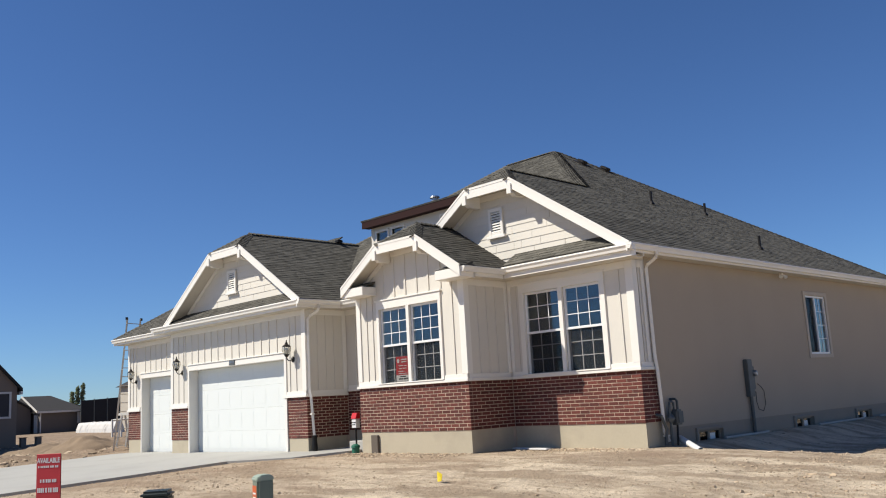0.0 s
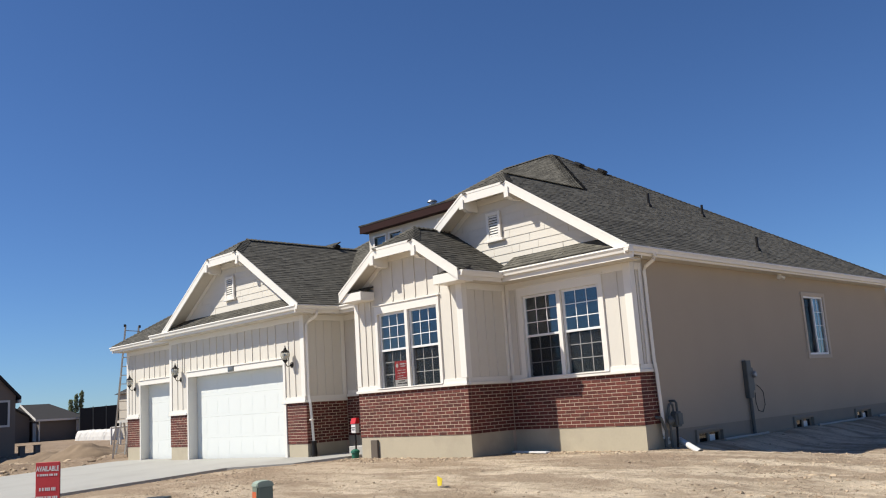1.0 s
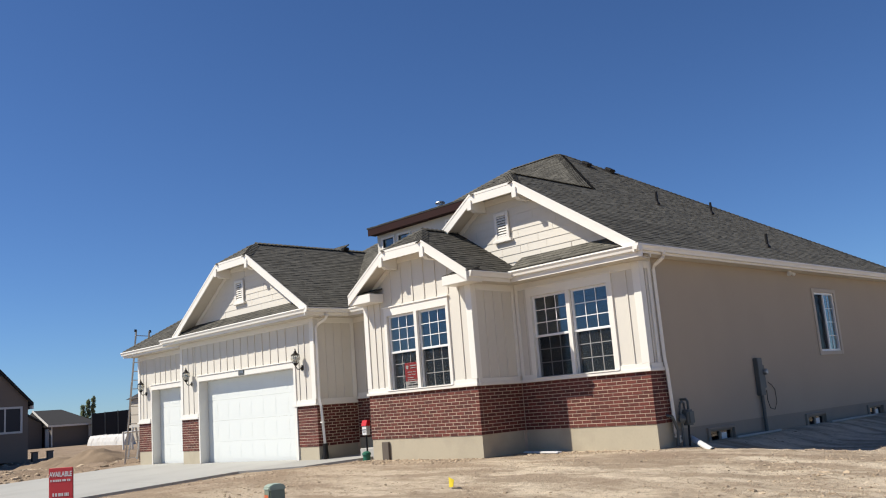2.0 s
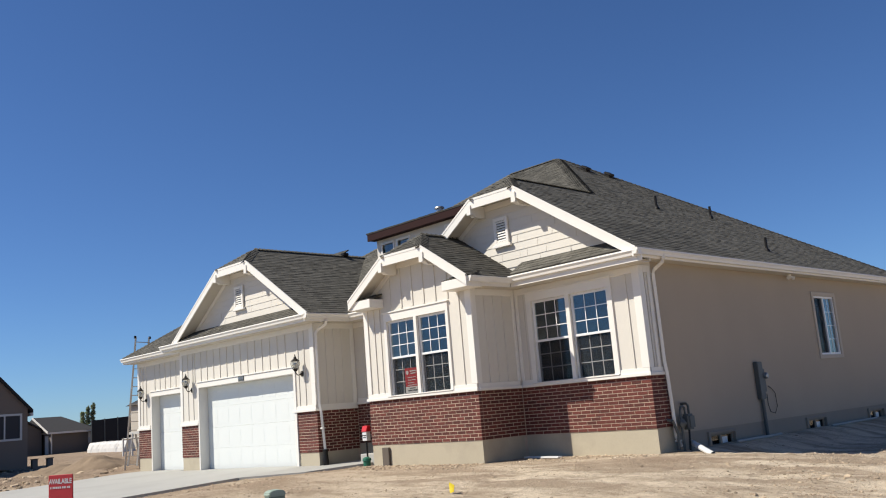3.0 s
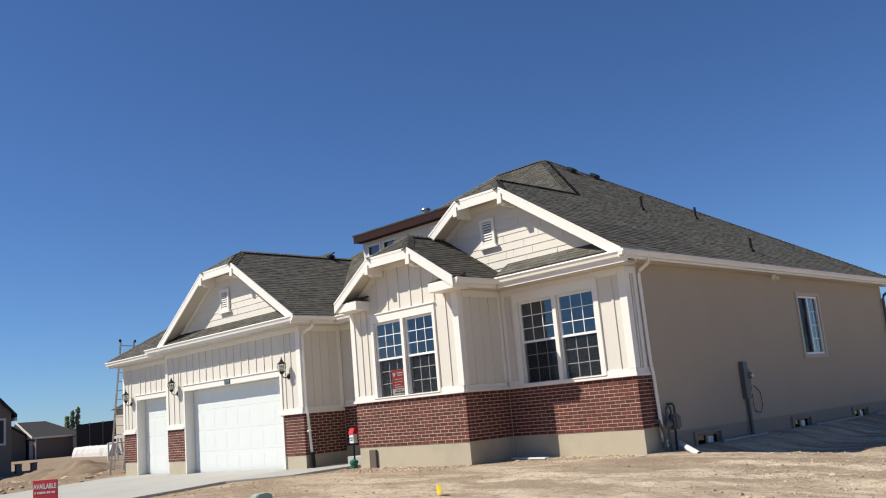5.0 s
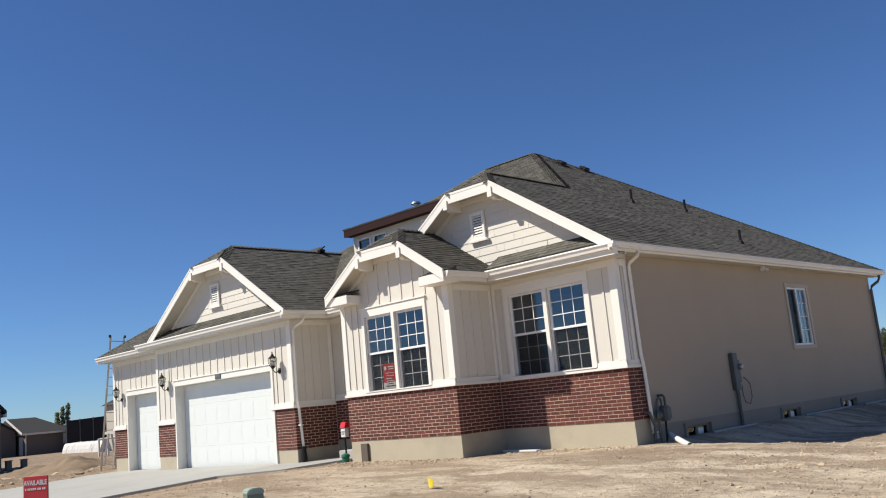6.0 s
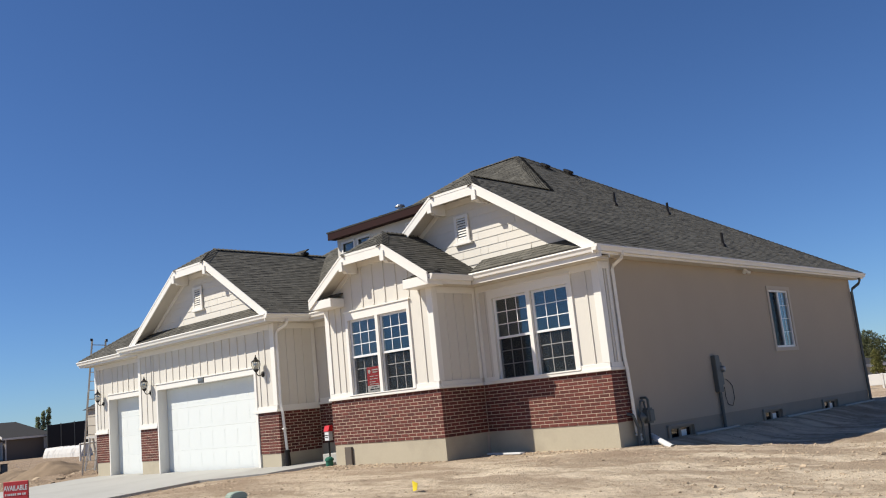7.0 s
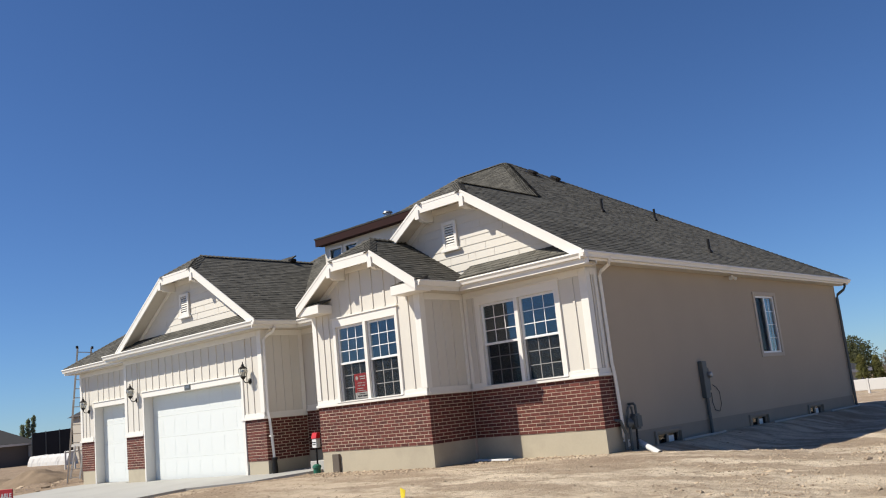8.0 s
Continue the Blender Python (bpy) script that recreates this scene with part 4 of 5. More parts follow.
M_ORANGE = material("orange_label", (0.496, 0.104, 0.028), 0.5, vary=0.04, bump=0)
M_YELLOW = material("yellow_flag", (0.64, 0.496, 0.016), 0.6, vary=0.05, bump=0)
M_PVC = material("white_pvc", (0.656, 0.656, 0.648), 0.35, vary=0.03, bump=0)
M_ALU = material("aluminium_ladder", (0.52, 0.5, 0.46), 0.6, metal=0.25, vary=0.1)
M_STONE = material("dirt_clod", (0.42, 0.33, 0.232), 0.97, vary=0.15, scale=4, fine=40, per_island=0.3, bump=0.5, spec=0.1)
M_HEAP = material("brown_spoil", (0.24, 0.18, 0.124), 0.97, vary=0.18, scale=1.2, fine=14, bump=0.7, bump_dist=0.03, spec=0.1)
M_DARK_COVER = material("dark_brown_cover", (0.11, 0.09, 0.072), 0.9, vary=0.15)


# ---- wall lanterns ----
def lantern(x, y, z):
    """A carriage lantern on a curved arm; origin at the wall plate."""
    t = thing("wall_lantern", "black iron carriage lantern with clear glass on wall", "wall lantern", (x, y, z), "garage lanterns")
    bm = bmesh.new()
    lathe(bm, [(0.0, 0.0), (0.075, 0.0), (0.075, 0.012), (0.045, 0.03), (0.02, 0.045)], 16)
    bmesh.ops.transform(bm, matrix=Matrix.Rotation(radians(90), 4, "X"), verts=bm.verts)
    part("wall_plate", bm, M_DARKMETAL, t)
    bm = bmesh.new()
    tube(bm, [(0, -0.03, 0), (0, -0.09, -0.035), (0, -0.15, -0.03), (0, -0.19, 0.02), (0, -0.2, 0.07)], 0.013, 8)
    part("arm", bm, M_DARKMETAL, t)
    c = (0, -0.2, 0)
    bm = bmesh.new()
    lathe(bm, [(0.012, 0.05), (0.04, 0.07), (0.055, 0.10), (0.07, 0.115), (0.07, 0.13)], 12, c)
    part("base", bm, M_DARKMETAL, t)
    bm = bmesh.new()
    lathe(bm, [(0.066, 0.131), (0.108, 0.23), (0.10, 0.32)], 6, c)
    part("glass", bm, M_GLOW_GLASS, t, "clear glass panels")
    for k in range(6):
        a = 2 * math.pi * k / 6
        bm = bmesh.new()
        tube(bm, [(r_ * math.cos(a), -0.2 + r_ * math.sin(a), z_) for r_, z_ in ((0.07, 0.125), (0.112, 0.23), (0.104, 0.325))], 0.005, 5)
        part("cage_bar", bm, M_DARKMETAL, t)
    bm = bmesh.new()
    lathe(bm, [(0.112, 0.32), (0.112, 0.332), (0.07, 0.365), (0.04, 0.395), (0.036, 0.42), (0.022, 0.44), (0.012, 0.455), (0.018, 0.475), (0.0, 0.505)], 12, c)
    part("hood", bm, M_DARKMETAL, t)
    bm = bmesh.new()
    lathe(bm, [(0.02, 0.13), (0.035, 0.17), (0.05, 0.22), (0.035, 0.28), (0.0, 0.295)], 10, c)
    part("bulb", bm, M_BULB, t)
    return t


lan = lantern(-9.72, YG, 2.42)
lan.scale = (1.02, 1.02, 1.02)
copy_thing(lan, Matrix.Translation((-15.66, YG, 2.42)))
copy_thing(lan, Matrix.Translation((-20.12, YG2, 2.36)))

# sale sign inside the bay window
ws = thing("window_sign", "red and white sale sign fixed at the window glass", "sign", (-5.43, YB + 0.080, 1.625))
bm = bmesh.new()
box(bm, -0.235, 0.235, 0, 0.006, 0.0, 0.56)
part("board", bm, M_RED, ws)
bm = bmesh.new()
box(bm, -0.235, 0.235, -0.003, -0.0005, 0.0, 0.14)
part("white_panel", bm, M_WHITE, ws)
for z, x, w, h, mt in ((0.475, 0.05, 0.2, 0.026, M_WHITE), (0.425, 0.05, 0.17, 0.022, M_WHITE), (0.34, -0.06, 0.16, 0.016, M_WHITE), (0.34, 0.09, 0.08, 0.016, M_WHITE),
                       (0.28, -0.08, 0.1, 0.016, M_WHITE), (0.28, 0.06, 0.13, 0.016, M_WHITE), (0.215, -0.05, 0.2, 0.016, M_WHITE), (0.165, 0.0, 0.3, 0.014, M_WHITE),
                       (0.095, 0.0, 0.2, 0.018, M_DARKPRINT), (0.04, -0.08, 0.14, 0.026, M_DARKPRINT), (0.04, 0.09, 0.16, 0.026, M_DARKPRINT)):
    boxes("bar", [(x - w / 2, x + w / 2, -0.007, -0.004, z, z + h)], mt, ws)
bm = bmesh.new()
lathe(bm, [(0.0, 0.0), (0.045, 0.0), (0.045, 0.003), (0.0, 0.003)], 14)
bmesh.ops.transform(bm, matrix=Matrix.Translation((-0.15, -0.001, 0.46)) @ Matrix.Rotation(radians(90), 4, "X"), verts=bm.verts)
part("emblem", bm, M_WHITE, ws)

# ---- meters on the stucco wall ----
em = thing("electric_meter", "grey electric meter panel with conduit on stucco wall", "electric meter", (-0.012, 4.36, 0.0))
bm = bmesh.new()
box(bm, 0.0, 0.11, -0.2, 0.03, 0.84, 1.68)
part("panel_box", bevelled(bm, 0.012, 2), M_GREYPAINT, em)
bm = bmesh.new()
box(bm, 0.0, 0.08, 0.045, 0.16, 1.0, 1.52)
part("meter_box", bevelled(bm, 0.012, 2), M_GREYPAINT, em)
bm = bmesh.new()
lathe(bm, [(0.09, 0.0), (0.09, 0.05), (0.08, 0.10), (0.05, 0.12), (0.0, 0.12)], 18)
bmesh.ops.transform(bm, matrix=Matrix.Translation((0.08, 0.10, 1.36)) @ Matrix.Diagonal((0.8, 0.8, 0.8, 1)) @ Matrix.Rotation(radians(90), 4, "Y"), verts=bm.verts)
part("meter_dial", bm, M_GREYMETAL, em)
bm = bmesh.new()
tube(bm, [(0.06, -0.08, 0.84), (0.06, -0.08, -0.2)], 0.04, 10)
part("conduit", bm, M_GREYPAINT, em)
bm = bmesh.new()
tube(bm, [(0.03, 0.22, 0.95), (0.03, 0.21, 0.72), (0.03, 0.28, 0.55), (0.03, 0.5, 0.5), (0.03, 0.64, 0.66), (0.03, 0.62, 0.95), (0.03, 0.5, 1.05), (0.03, 0.34, 1.12)], 0.008, 6)
part("cable", bm, M_DARKMETAL, em, "looped dark cable")
gm = thing("gas_meter", "grey gas meter with pipes beside the brick corner", "gas meter", (0.0, 0.80, 0.0))
bm = bmesh.new()
box(bm, 0.07, 0.27, -0.06, 0.18, 0.42, 0.72)
part("meter_body", bevelled(bm, 0.04, 3), M_GREYPAINT, gm)
bm = bmesh.new()
tube(bm, [(0.16, -0.17, -0.2), (0.16, -0.17, 0.80), (0.16, -0.15, 0.86), (0.16, -0.08, 0.88), (0.16, -0.02, 0.85), (0.16, -0.01, 0.70)], 0.025, 8)
part("inlet_pipe", bm, M_GREYPAINT, gm)
bm = bmesh.new()
tube(bm, [(0.16, 0.13, 0.70), (0.16, 0.13, 0.88), (0.12, 0.14, 0.92), (0.0, 0.14, 0.92)], 0.025, 8)
part("outlet_pipe", bm, M_GREYPAINT, gm)
bm = bmesh.new()
lathe(bm, [(0.0, 0), (0.085, 0.0), (0.095, 0.03), (0.06, 0.06), (0.03, 0.09), (0.0, 0.1)], 14)
bmesh.ops.transform(bm, matrix=Matrix.Translation((0.16, -0.17, 0.55)) @ Matrix.Rotation(radians(90), 4, "Y"), verts=bm.verts)
part("regulator", bm, M_GREYPAINT, gm)
bm = bmesh.new()
tube(bm, [(0.12, -0.32, 0.05), (0.14, -0.3, 0.35), (0.12, -0.42, 0.62), (0.02, -0.45, 0.64)], 0.03, 8)
part("flex_pipe", bm, M_GREYPAINT, gm)
bm = bmesh.new()
tube(bm, [(0.2, -0.05, -0.1), (0.2, -0.02, 0.2), (0.18, 0.04, 0.42)], 0.022, 8)
part("drip_leg", bm, M_DARKMETAL, gm)
fl = thing("flood_light", "small white lamp holder under the eave", "lamp", (0.12, 6.4, ZSS - 0.02))
bm = bmesh.new()
lathe(bm, [(0.05, 0.0), (0.05, -0.03), (0.02, -0.04)], 12)
part("base", bm, M_TRIM, fl)
for s in (-1, 1):
    bm = bmesh.new()
    tube(bm, [(0, s * 0.02, -0.03), (0.03, s * 0.08, -0.06), (0.05, s * 0.14, -0.09)], [0.02, 0.03, 0.05], 10)
    part("bulb", bm, M_BULB, fl)
vc = thing("foundation_vent", "small dark vent cover on the concrete foundation", "vent", (-6.40, YB + 0.015, 0.08))
bm = bmesh.new()
box(bm, -0.12, 0.12, -0.06, 0.0, -0.2, 0.36)
part("cover", bevelled(bm, 0.01), M_DARK_COVER, vc)

# ---- drive, walk and step ----
bm = bmesh.new()
xs = [-20.75, -17.0, -13.35, -9.75]
ys = [YG2 + 0.17, -1.35, -5.0, -8.7, -12.4, -16.5]
for xa, xb in zip(xs, xs[1:]):
    for ya, yb in zip(ys, ys[1:]):
        if ya > YG and xa > XG1 - 1:
            ya = YG + 0.16
        prism(bm, [(xa + 0.006, ya - 0.006, drive_z(xa, ya)), (xb - 0.006, ya - 0.006, drive_z(xb, ya)), (xb - 0.006, yb + 0.006, drive_z(xb, yb)), (xa + 0.006, yb + 0.006, drive_z(xa, yb))], (0, 0, -0.15))
drive = part("driveway", bm, M_CONC, None)
tagged(drive, "pale new concrete driveway slab with cut joints", "driveway", kind="structure")
bm = bmesh.new()
prism(bm, [(-9.745, -3.3, -0.02), (-8.3, -2.35, 0.005), (-8.1, -1.75, 0.03), (-7.75, -1.15, 0.06), (-7.65, -0.02, 0.09), (-9.0, -0.02, 0.09), (-9.13, -1.2, 0.06), (-9.745, -1.28, 0.055)], (0, 0, -0.14))
walkway = part("walkway", bm, M_CONC, None)
tagged(walkway, "pale concrete walk leading to the entry", "walkway", kind="structure")
bm = bmesh.new()
box(bm, -8.2, -6.95, -0.75, 0.0, 0.0, 0.27)
stp = part("entry_step", bevelled(bm, 0.012), M_CONC, None)
tagged(stp, "low concrete step at the entry recess", "step", kind="structure")


# ---- things in the yard ----
def gz(x, y, dz=0.0):
    return (x, y, ground_z(x, y) + dz)


def writing(parent, text, size, x, z, y, mat):
    cu = bpy.data.curves.new("lettering", "FONT")
    cu.body, cu.size, cu.align_x, cu.extrude = text, size, "CENTER", 0.001
    cu.offset = 0.003
    cu.materials.append(mat)
    ob = new("lettering", cu)
    ob.parent = parent
    ob.matrix_basis = Matrix.Translation((x, y, z)) @ Matrix.Rotation(radians(90), 4, "X") @ Matrix.Diagonal((0.74, 1, 1, 1))
    return ob


sg = thing("yard_sign", "red sale sign with white lettering on posts in dirt", "sign", gz(-4.8, -9.35))
sg.rotation_euler = (0, 0, radians(38))
sz = 0.67 - sg.location.z
bm = bmesh.new()
box(bm, -0.2, 0.2, -0.01, 0.01, sz - 0.80, sz)
part("board", bevelled(bm, 0.004), M_RED, sg)
for x in (-0.18, 0.18):
    bm = bmesh.new()
    box(bm, x - 0.012, x + 0.012, 0.011, 0.03, -0.3, sz - 0.02)
    part("post", bm, M_DARKGREEN, sg)
writing(sg, "AVAILABLE", 0.105, 0, sz - 0.135, -0.012, M_WHITE)
sign_rng = random.Random(8)
for z, w, h in ((sz - 0.195, 0.34, 0.032), (sz - 0.41, 0.27, 0.05), (sz - 0.55, 0.36, 0.07)):
    x = -w / 2
    while x < w / 2 - 0.012:
        ww = min(sign_rng.uniform(0.016, 0.03), w / 2 - x)
        boxes("bar", [(x, x + ww, -0.0135, -0.0105, z - h / 2, z + h / 2)], M_WHITE, sg)
        x += ww + sign_rng.choice((0.008, 0.008, 0.009, 0.022))

pd = thing("utility_pedestal", "pale green plastic utility pedestal with orange label", "pedestal", gz(0.32, -8.76))
pd.rotation_euler = (0, 0, radians(-13))
ph = 0.40 - pd.location.z
bm = bmesh.new()
box(bm, -0.095, 0.095, -0.10, 0.10, -0.25, ph - 0.05)
part("body", bevelled(bm, 0.02, 2), M_GREEN, pd)
bm = bmesh.new()
prism(bm, [(-0.10, -0.108, ph - 0.07), (-0.10, -0.108, ph - 0.03), (-0.10, -0.06, ph), (-0.10, 0.06, ph + 0.005), (-0.10, 0.108, ph - 0.03), (-0.10, 0.108, ph - 0.07)], (0.20, 0, 0))
part("lid", bevelled(bm, 0.012, 2), M_GREENTOP, pd, "paler green domed lid")
boxes("label", [(-0.075, 0.06, -0.1035, -0.1005, ph - 0.36, ph - 0.12)], M_ORANGE, pd, "orange warning label")
boxes("bar", [(-0.055, 0.04, -0.1065, -0.104, ph - 0.22, ph - 0.20)], M_WHITE, pd)
boxes("bar", [(-0.055, 0.04, -0.1065, -0.104, ph - 0.27, ph - 0.25)], M_WHITE, pd)
bx = thing("transformer_box", "dark green steel utility cabinet in the yard", "utility cabinet", gz(0.73, -10.3))
bx.rotation_euler = (0, 0, radians(52))
bh = 0.40 - bx.location.z
bm = bmesh.new()
box(bm, -0.14, 0.14, -0.14, 0.14, -0.25, bh - 0.06)
part("body", bevelled(bm, 0.015, 2), M_DARKGREEN, bx)
bm = bmesh.new()
box(bm, -0.15, 0.15, -0.15, 0.15, bh - 0.08, bh)
part("lid", bevelled(bm, 0.03, 3), M_DARKGREEN, bx)

fb = thing("flyer_box", "white flyer box with red lid on a post", "flyer box", (-7.6, -1.0, 0.02))
bm = bmesh.new()
tube(bm, [(0, 0, -0.3), (0, 0, 0.62)], 0.022, 8)
part("post", bm, M_DARKMETAL, fb)
bm = bmesh.new()
box(bm, -0.085, 0.085, -0.06, 0.06, 0.58, 0.80)
part("box", bevelled(bm, 0.008), M_WHITE, fb)
bm = bmesh.new()
prism(bm, [(-0.095, -0.08, 0.80), (-0.095, -0.03, 0.94), (-0.095, 0.07, 0.94), (-0.095, 0.07, 0.80)], (0.19, 0, 0))
part("lid", bevelled(bm, 0.006), M_REDBOX, fb, "bright red sloping lid")
for z, w in ((0.70, 0.14), (0.65, 0.11)):
    boxes("bar", [(-w / 2, w / 2, -0.065, -0.0615, z, z + 0.02)], M_DARKPRINT, fb)
vb = thing("valve_cover", "green round irrigation valve cover in the dirt", "valve cover", (-7.26, -1.3, ground_z(-7.26, -1.3)))
bm = bmesh.new()
lathe(bm, [(0.085, -0.1), (0.09, 0.12), (0.11, 0.13), (0.10, 0.18), (0.05, 0.21), (0.0, 0.215)], 16)
part("lid", bm, M_VALVE, vb)

fg = None
for x, y in ((-0.03, -5.55), (-9.2, -8.7)):
    if fg is None:
        fg = thing("marker_flag", "small yellow marker flag on a wire", "flag", gz(x, y), "yellow marker flags")
        bm = bmesh.new()
        tube(bm, [(0, 0, -0.1), (0.01, 0, 0.09), (0.0, 0, 0.17)], 0.002, 6)
        part("wire", bm, M_GREYMETAL, fg)
        bm = bmesh.new()
        prism(bm, [(0, 0, 0.17), (0.06, -0.03, 0.155), (0.13, -0.02, 0.13), (0.115, -0.03, 0.035), (0.05, -0.04, 0.02), (0, 0, 0.04)], (0.002, 0.003, 0))
        part("cloth", bm, M_YELLOW, fg)
    else:
        copy_thing(fg, Matrix.Translation(gz(x, y)))

pv = thing("drain_pipe", "white plastic pipe lying on the dirt", "pipe", (0.5, 0.6, 0))
bm = bmesh.new()
a, b = Vector((0.12, 0.98, 0.16)), Vector((1.02, 0.16, -0.02))
tube(bm, [a - Vector((0.5, 0.6, 0)), b - Vector((0.5, 0.6, 0))], 0.055, 12, caps=False)
tube(bm, [b - Vector((0.5, 0.6, 0)), a - Vector((0.5, 0.6, 0))], 0.049, 12, caps=False)
part("pipe", bm, M_PVC, pv)
wb = thing("white_board", "white trim offcut lying on the dirt", "board", (-2.55, -0.42, ground_z(-2.55, -0.42) + 0.01))
wb.rotation_euler = (0, 0, radians(-10))
bm = bmesh.new()
box(bm, -0.55, 0.55, -0.06, 0.06, 0.0, 0.035)
part("board", bevelled(bm, 0.005), M_PVC, wb)

# pale pipe runs along the foot of the side wall
for y0_, y1_ in ((2.6, 4.6), (7.3, 10.2), (11.3, 13.7)):
    rp = thing("edge_pipe", "pale plastic pipe along the foot of the wall", "pipe", (0.22, y0_, 0), "pipes along the side wall")
    bm = bmesh.new()
    tube(bm, [(0.02 * math.sin(i * 1.7), (y1_ - y0_) * i / 6, ground_z(0.24, y0_ + (y1_ - y0_) * i / 6) + 0.03) for i in range(7)], 0.03, 8)
    part("pipe", bm, M_CONC, rp)

# ladder leaning at the end of the garage
ld = thing("extension_ladder", "aluminium extension ladder leaning on the garage eave", "ladder", (-23.05, -0.2, ground_z(-23.05, -0.2)))
feet = [Vector((0, 0, 0)), Vector((0.12, 0.5, 0))]
heads = [Vector((2.05, -0.44, 4.75)), Vector((2.09, 0.10, 4.72))]
for f, h in zip(feet, heads):
    for off, f0, f1 in ((0.0, 0.0, 0.62), (0.05, 0.28, 1.0)):
        o = Vector((-off, 0.0 if off == 0 else (0.03 if f.y == 0 else -0.03), 0))
        bm = bmesh.new()
        tube(bm, [f.lerp(h, f0) + o, f.lerp(h, f1) + o], 0.032, 4)
        part("rail", bm, M_ALU, ld)
    bm = bmesh.new()
    tube(bm, [h + Vector((-0.05, 0, -0.06)), h + Vector((-0.05, 0, 0.03))], 0.045, 6)
    part("end_cap", bm, M_DARKMETAL, ld, "black rubber end cap")
for i in range(15):
    k = (i + 0.6) / 15.2
    bm = bmesh.new()
    tube(bm, [feet[0].lerp(heads[0], k), feet[1].lerp(heads[1], k)], 0.016, 6)
    part("rung", bm, M_ALU, ld)
tr = thing("sawhorse", "grey wooden trestle beside the ladder", "trestle", gz(-23.2, 0.4))
for x, y in ((-0.4, -0.25), (0.4, -0.25), (-0.4, 0.25), (0.4, 0.25)):
    bm = bmesh.new()
    tube(bm, [(x, y, 0), (x * 0.8, y * 0.2, 1.2)], 0.04, 4)
    part("leg", bm, M_ALU, tr)
bm = bmesh.new()
box(bm, -0.7, 0.7, -0.06, 0.06, 1.17, 1.27)
part("beam", bm, M_ALU, tr)

# ---- clods and stones ----
rng = random.Random(21)
base_shapes = []
for k in range(6):
    bm = bmesh.new()
    bmesh.ops.create_icosphere(bm, subdivisions=1, radius=1.0)
    for v in bm.verts:
        v.co *= 1 + 0.75 * noise.noise(v.co * 1.7 + Vector((k * 7, 0, 0)))
        v.co.z *= 0.62
    bm.verts.index_update()
    base_shapes.append(([v.co.copy() for v in bm.verts], [tuple(v.index for v in f.verts) for f in bm.faces]))
    bm.free()
cv, cf = [], []


def clod(x, y, r):
    vs, fs = base_shapes[rng.randrange(6)]
    z = ground_z(x, y)
    a = rng.random() * 6.28
    ca, sa, k = math.cos(a), math.sin(a), len(cv)
    for p in vs:
        cv.append((x + r * (ca * p.x - sa * p.y), y + r * (sa * p.x + ca * p.y), z + r * (p.z + 0.08)))
    for f in fs:
        cf.append(tuple(i + k for i in f))


def on_slab(x, y):
    return (-20.9 < x < -9.6 and y < -0.4) or (-9.9 < x < -6.9 and -1.2 < y < 0.1) or (-9.9 < x < -8.0 and -3.3 + 0.66 * (x + 9.745) < y < 0.1) or (XB0 < x < 0 and y > YB - 0.05 and (x < XB1 or y > -0.05)) or (-20.8 < x < 0 and y > 0)


made = 0
while made < 22000:
    x, y = rng.uniform(-16, 12), rng.uniform(-12, 5)
    if on_slab(x, y):
        continue
    dens = 0.06 + 0.7 * smooth(0.0, 0.4, noise.noise(Vector((x * 0.3, y * 0.3, 9)))) + 0.8 * smooth(0.1, 0.4, noise.noise(Vector((x * 1.4, y * 1.4, 6)))) + 0.8 * smooth(2.5, 6, x) * smooth(-8, -3, y)
    if rng.random() > dens:
        continue
    clod(x, y, min(0.034, 0.005 * math.exp(abs(rng.gauss(0, 0.62)))))
    made += 1
for _ in range(520):       # loose spoil along the foot of the bay and the walk
    x = rng.uniform(-7.4, -3.2)
    clod(x, YB - abs(rng.gauss(0.1, 0.5)) - 0.03, 0.008 + 0.03 * rng.random() ** 2)
for _ in range(300):
    x = rng.uniform(-3.2, 0.3)
    clod(x, -abs(rng.gauss(0.1, 0.45)) - 0.04, 0.008 + 0.028 * rng.random() ** 2)
for _ in range(260):       # edge of the drive
    y = rng.uniform(-9.5, -1.8)
    clod(-9.68 + abs(rng.gauss(0, 0.2)), y, rng.uniform(0.006, 0.022))
for _ in range(4200):      # rough turned soil on the open lot
    x, y = rng.uniform(-60, -21.2), rng.uniform(-7, 8)
    if rng.random() < 0.15 + smooth(0.0, 0.3, noise.noise(Vector((x * 0.25, y * 0.4, 17)))):
        clod(x, y, 0.03 + 0.12 * rng.random() ** 2)
for _ in range(2600):      # coarse rubble on the near bank
    x, y = rng.uniform(3.0, 10.0), rng.uniform(-8.5, 1.5)
    if rng.random() < 0.05 + smooth(0.05, 0.35, noise.noise(Vector((x * 0.6, y * 0.6, 19)))):
        clod(x, y, rng.uniform(0.006, 0.024))
for _ in range(900):       # crumbled spoil in loose bands across the yard
    x, y = rng.uniform(-9.0, 8.0), rng.uniform(-9.0, -1.9)
    if rng.random() < smooth(0.12, 0.3, noise.noise(Vector((x * 0.5, y * 0.5, 31)))):
        clod(x, y, 0.014 + 0.03 * rng.random() ** 2)
for _ in range(260):       # larger lumps on the bank
    x, y = rng.uniform(4.0, 11.0), rng.uniform(-7.0, 0.5)
    if rng.random() < 0.1 + smooth(0.0, 0.3, noise.noise(Vector((x * 0.6, y * 0.6, 19)))):
        clod(x, y, 0.02 + 0.045 * rng.random() ** 3)
cme = bpy.data.meshes.new("dirt_clods")
cme.from_pydata(cv, [], cf)
cme.materials.append(M_STONE)
tagged(new("dirt_clods", cme), "loose tan dirt clods and small stones", "dirt clods", kind="stuff")


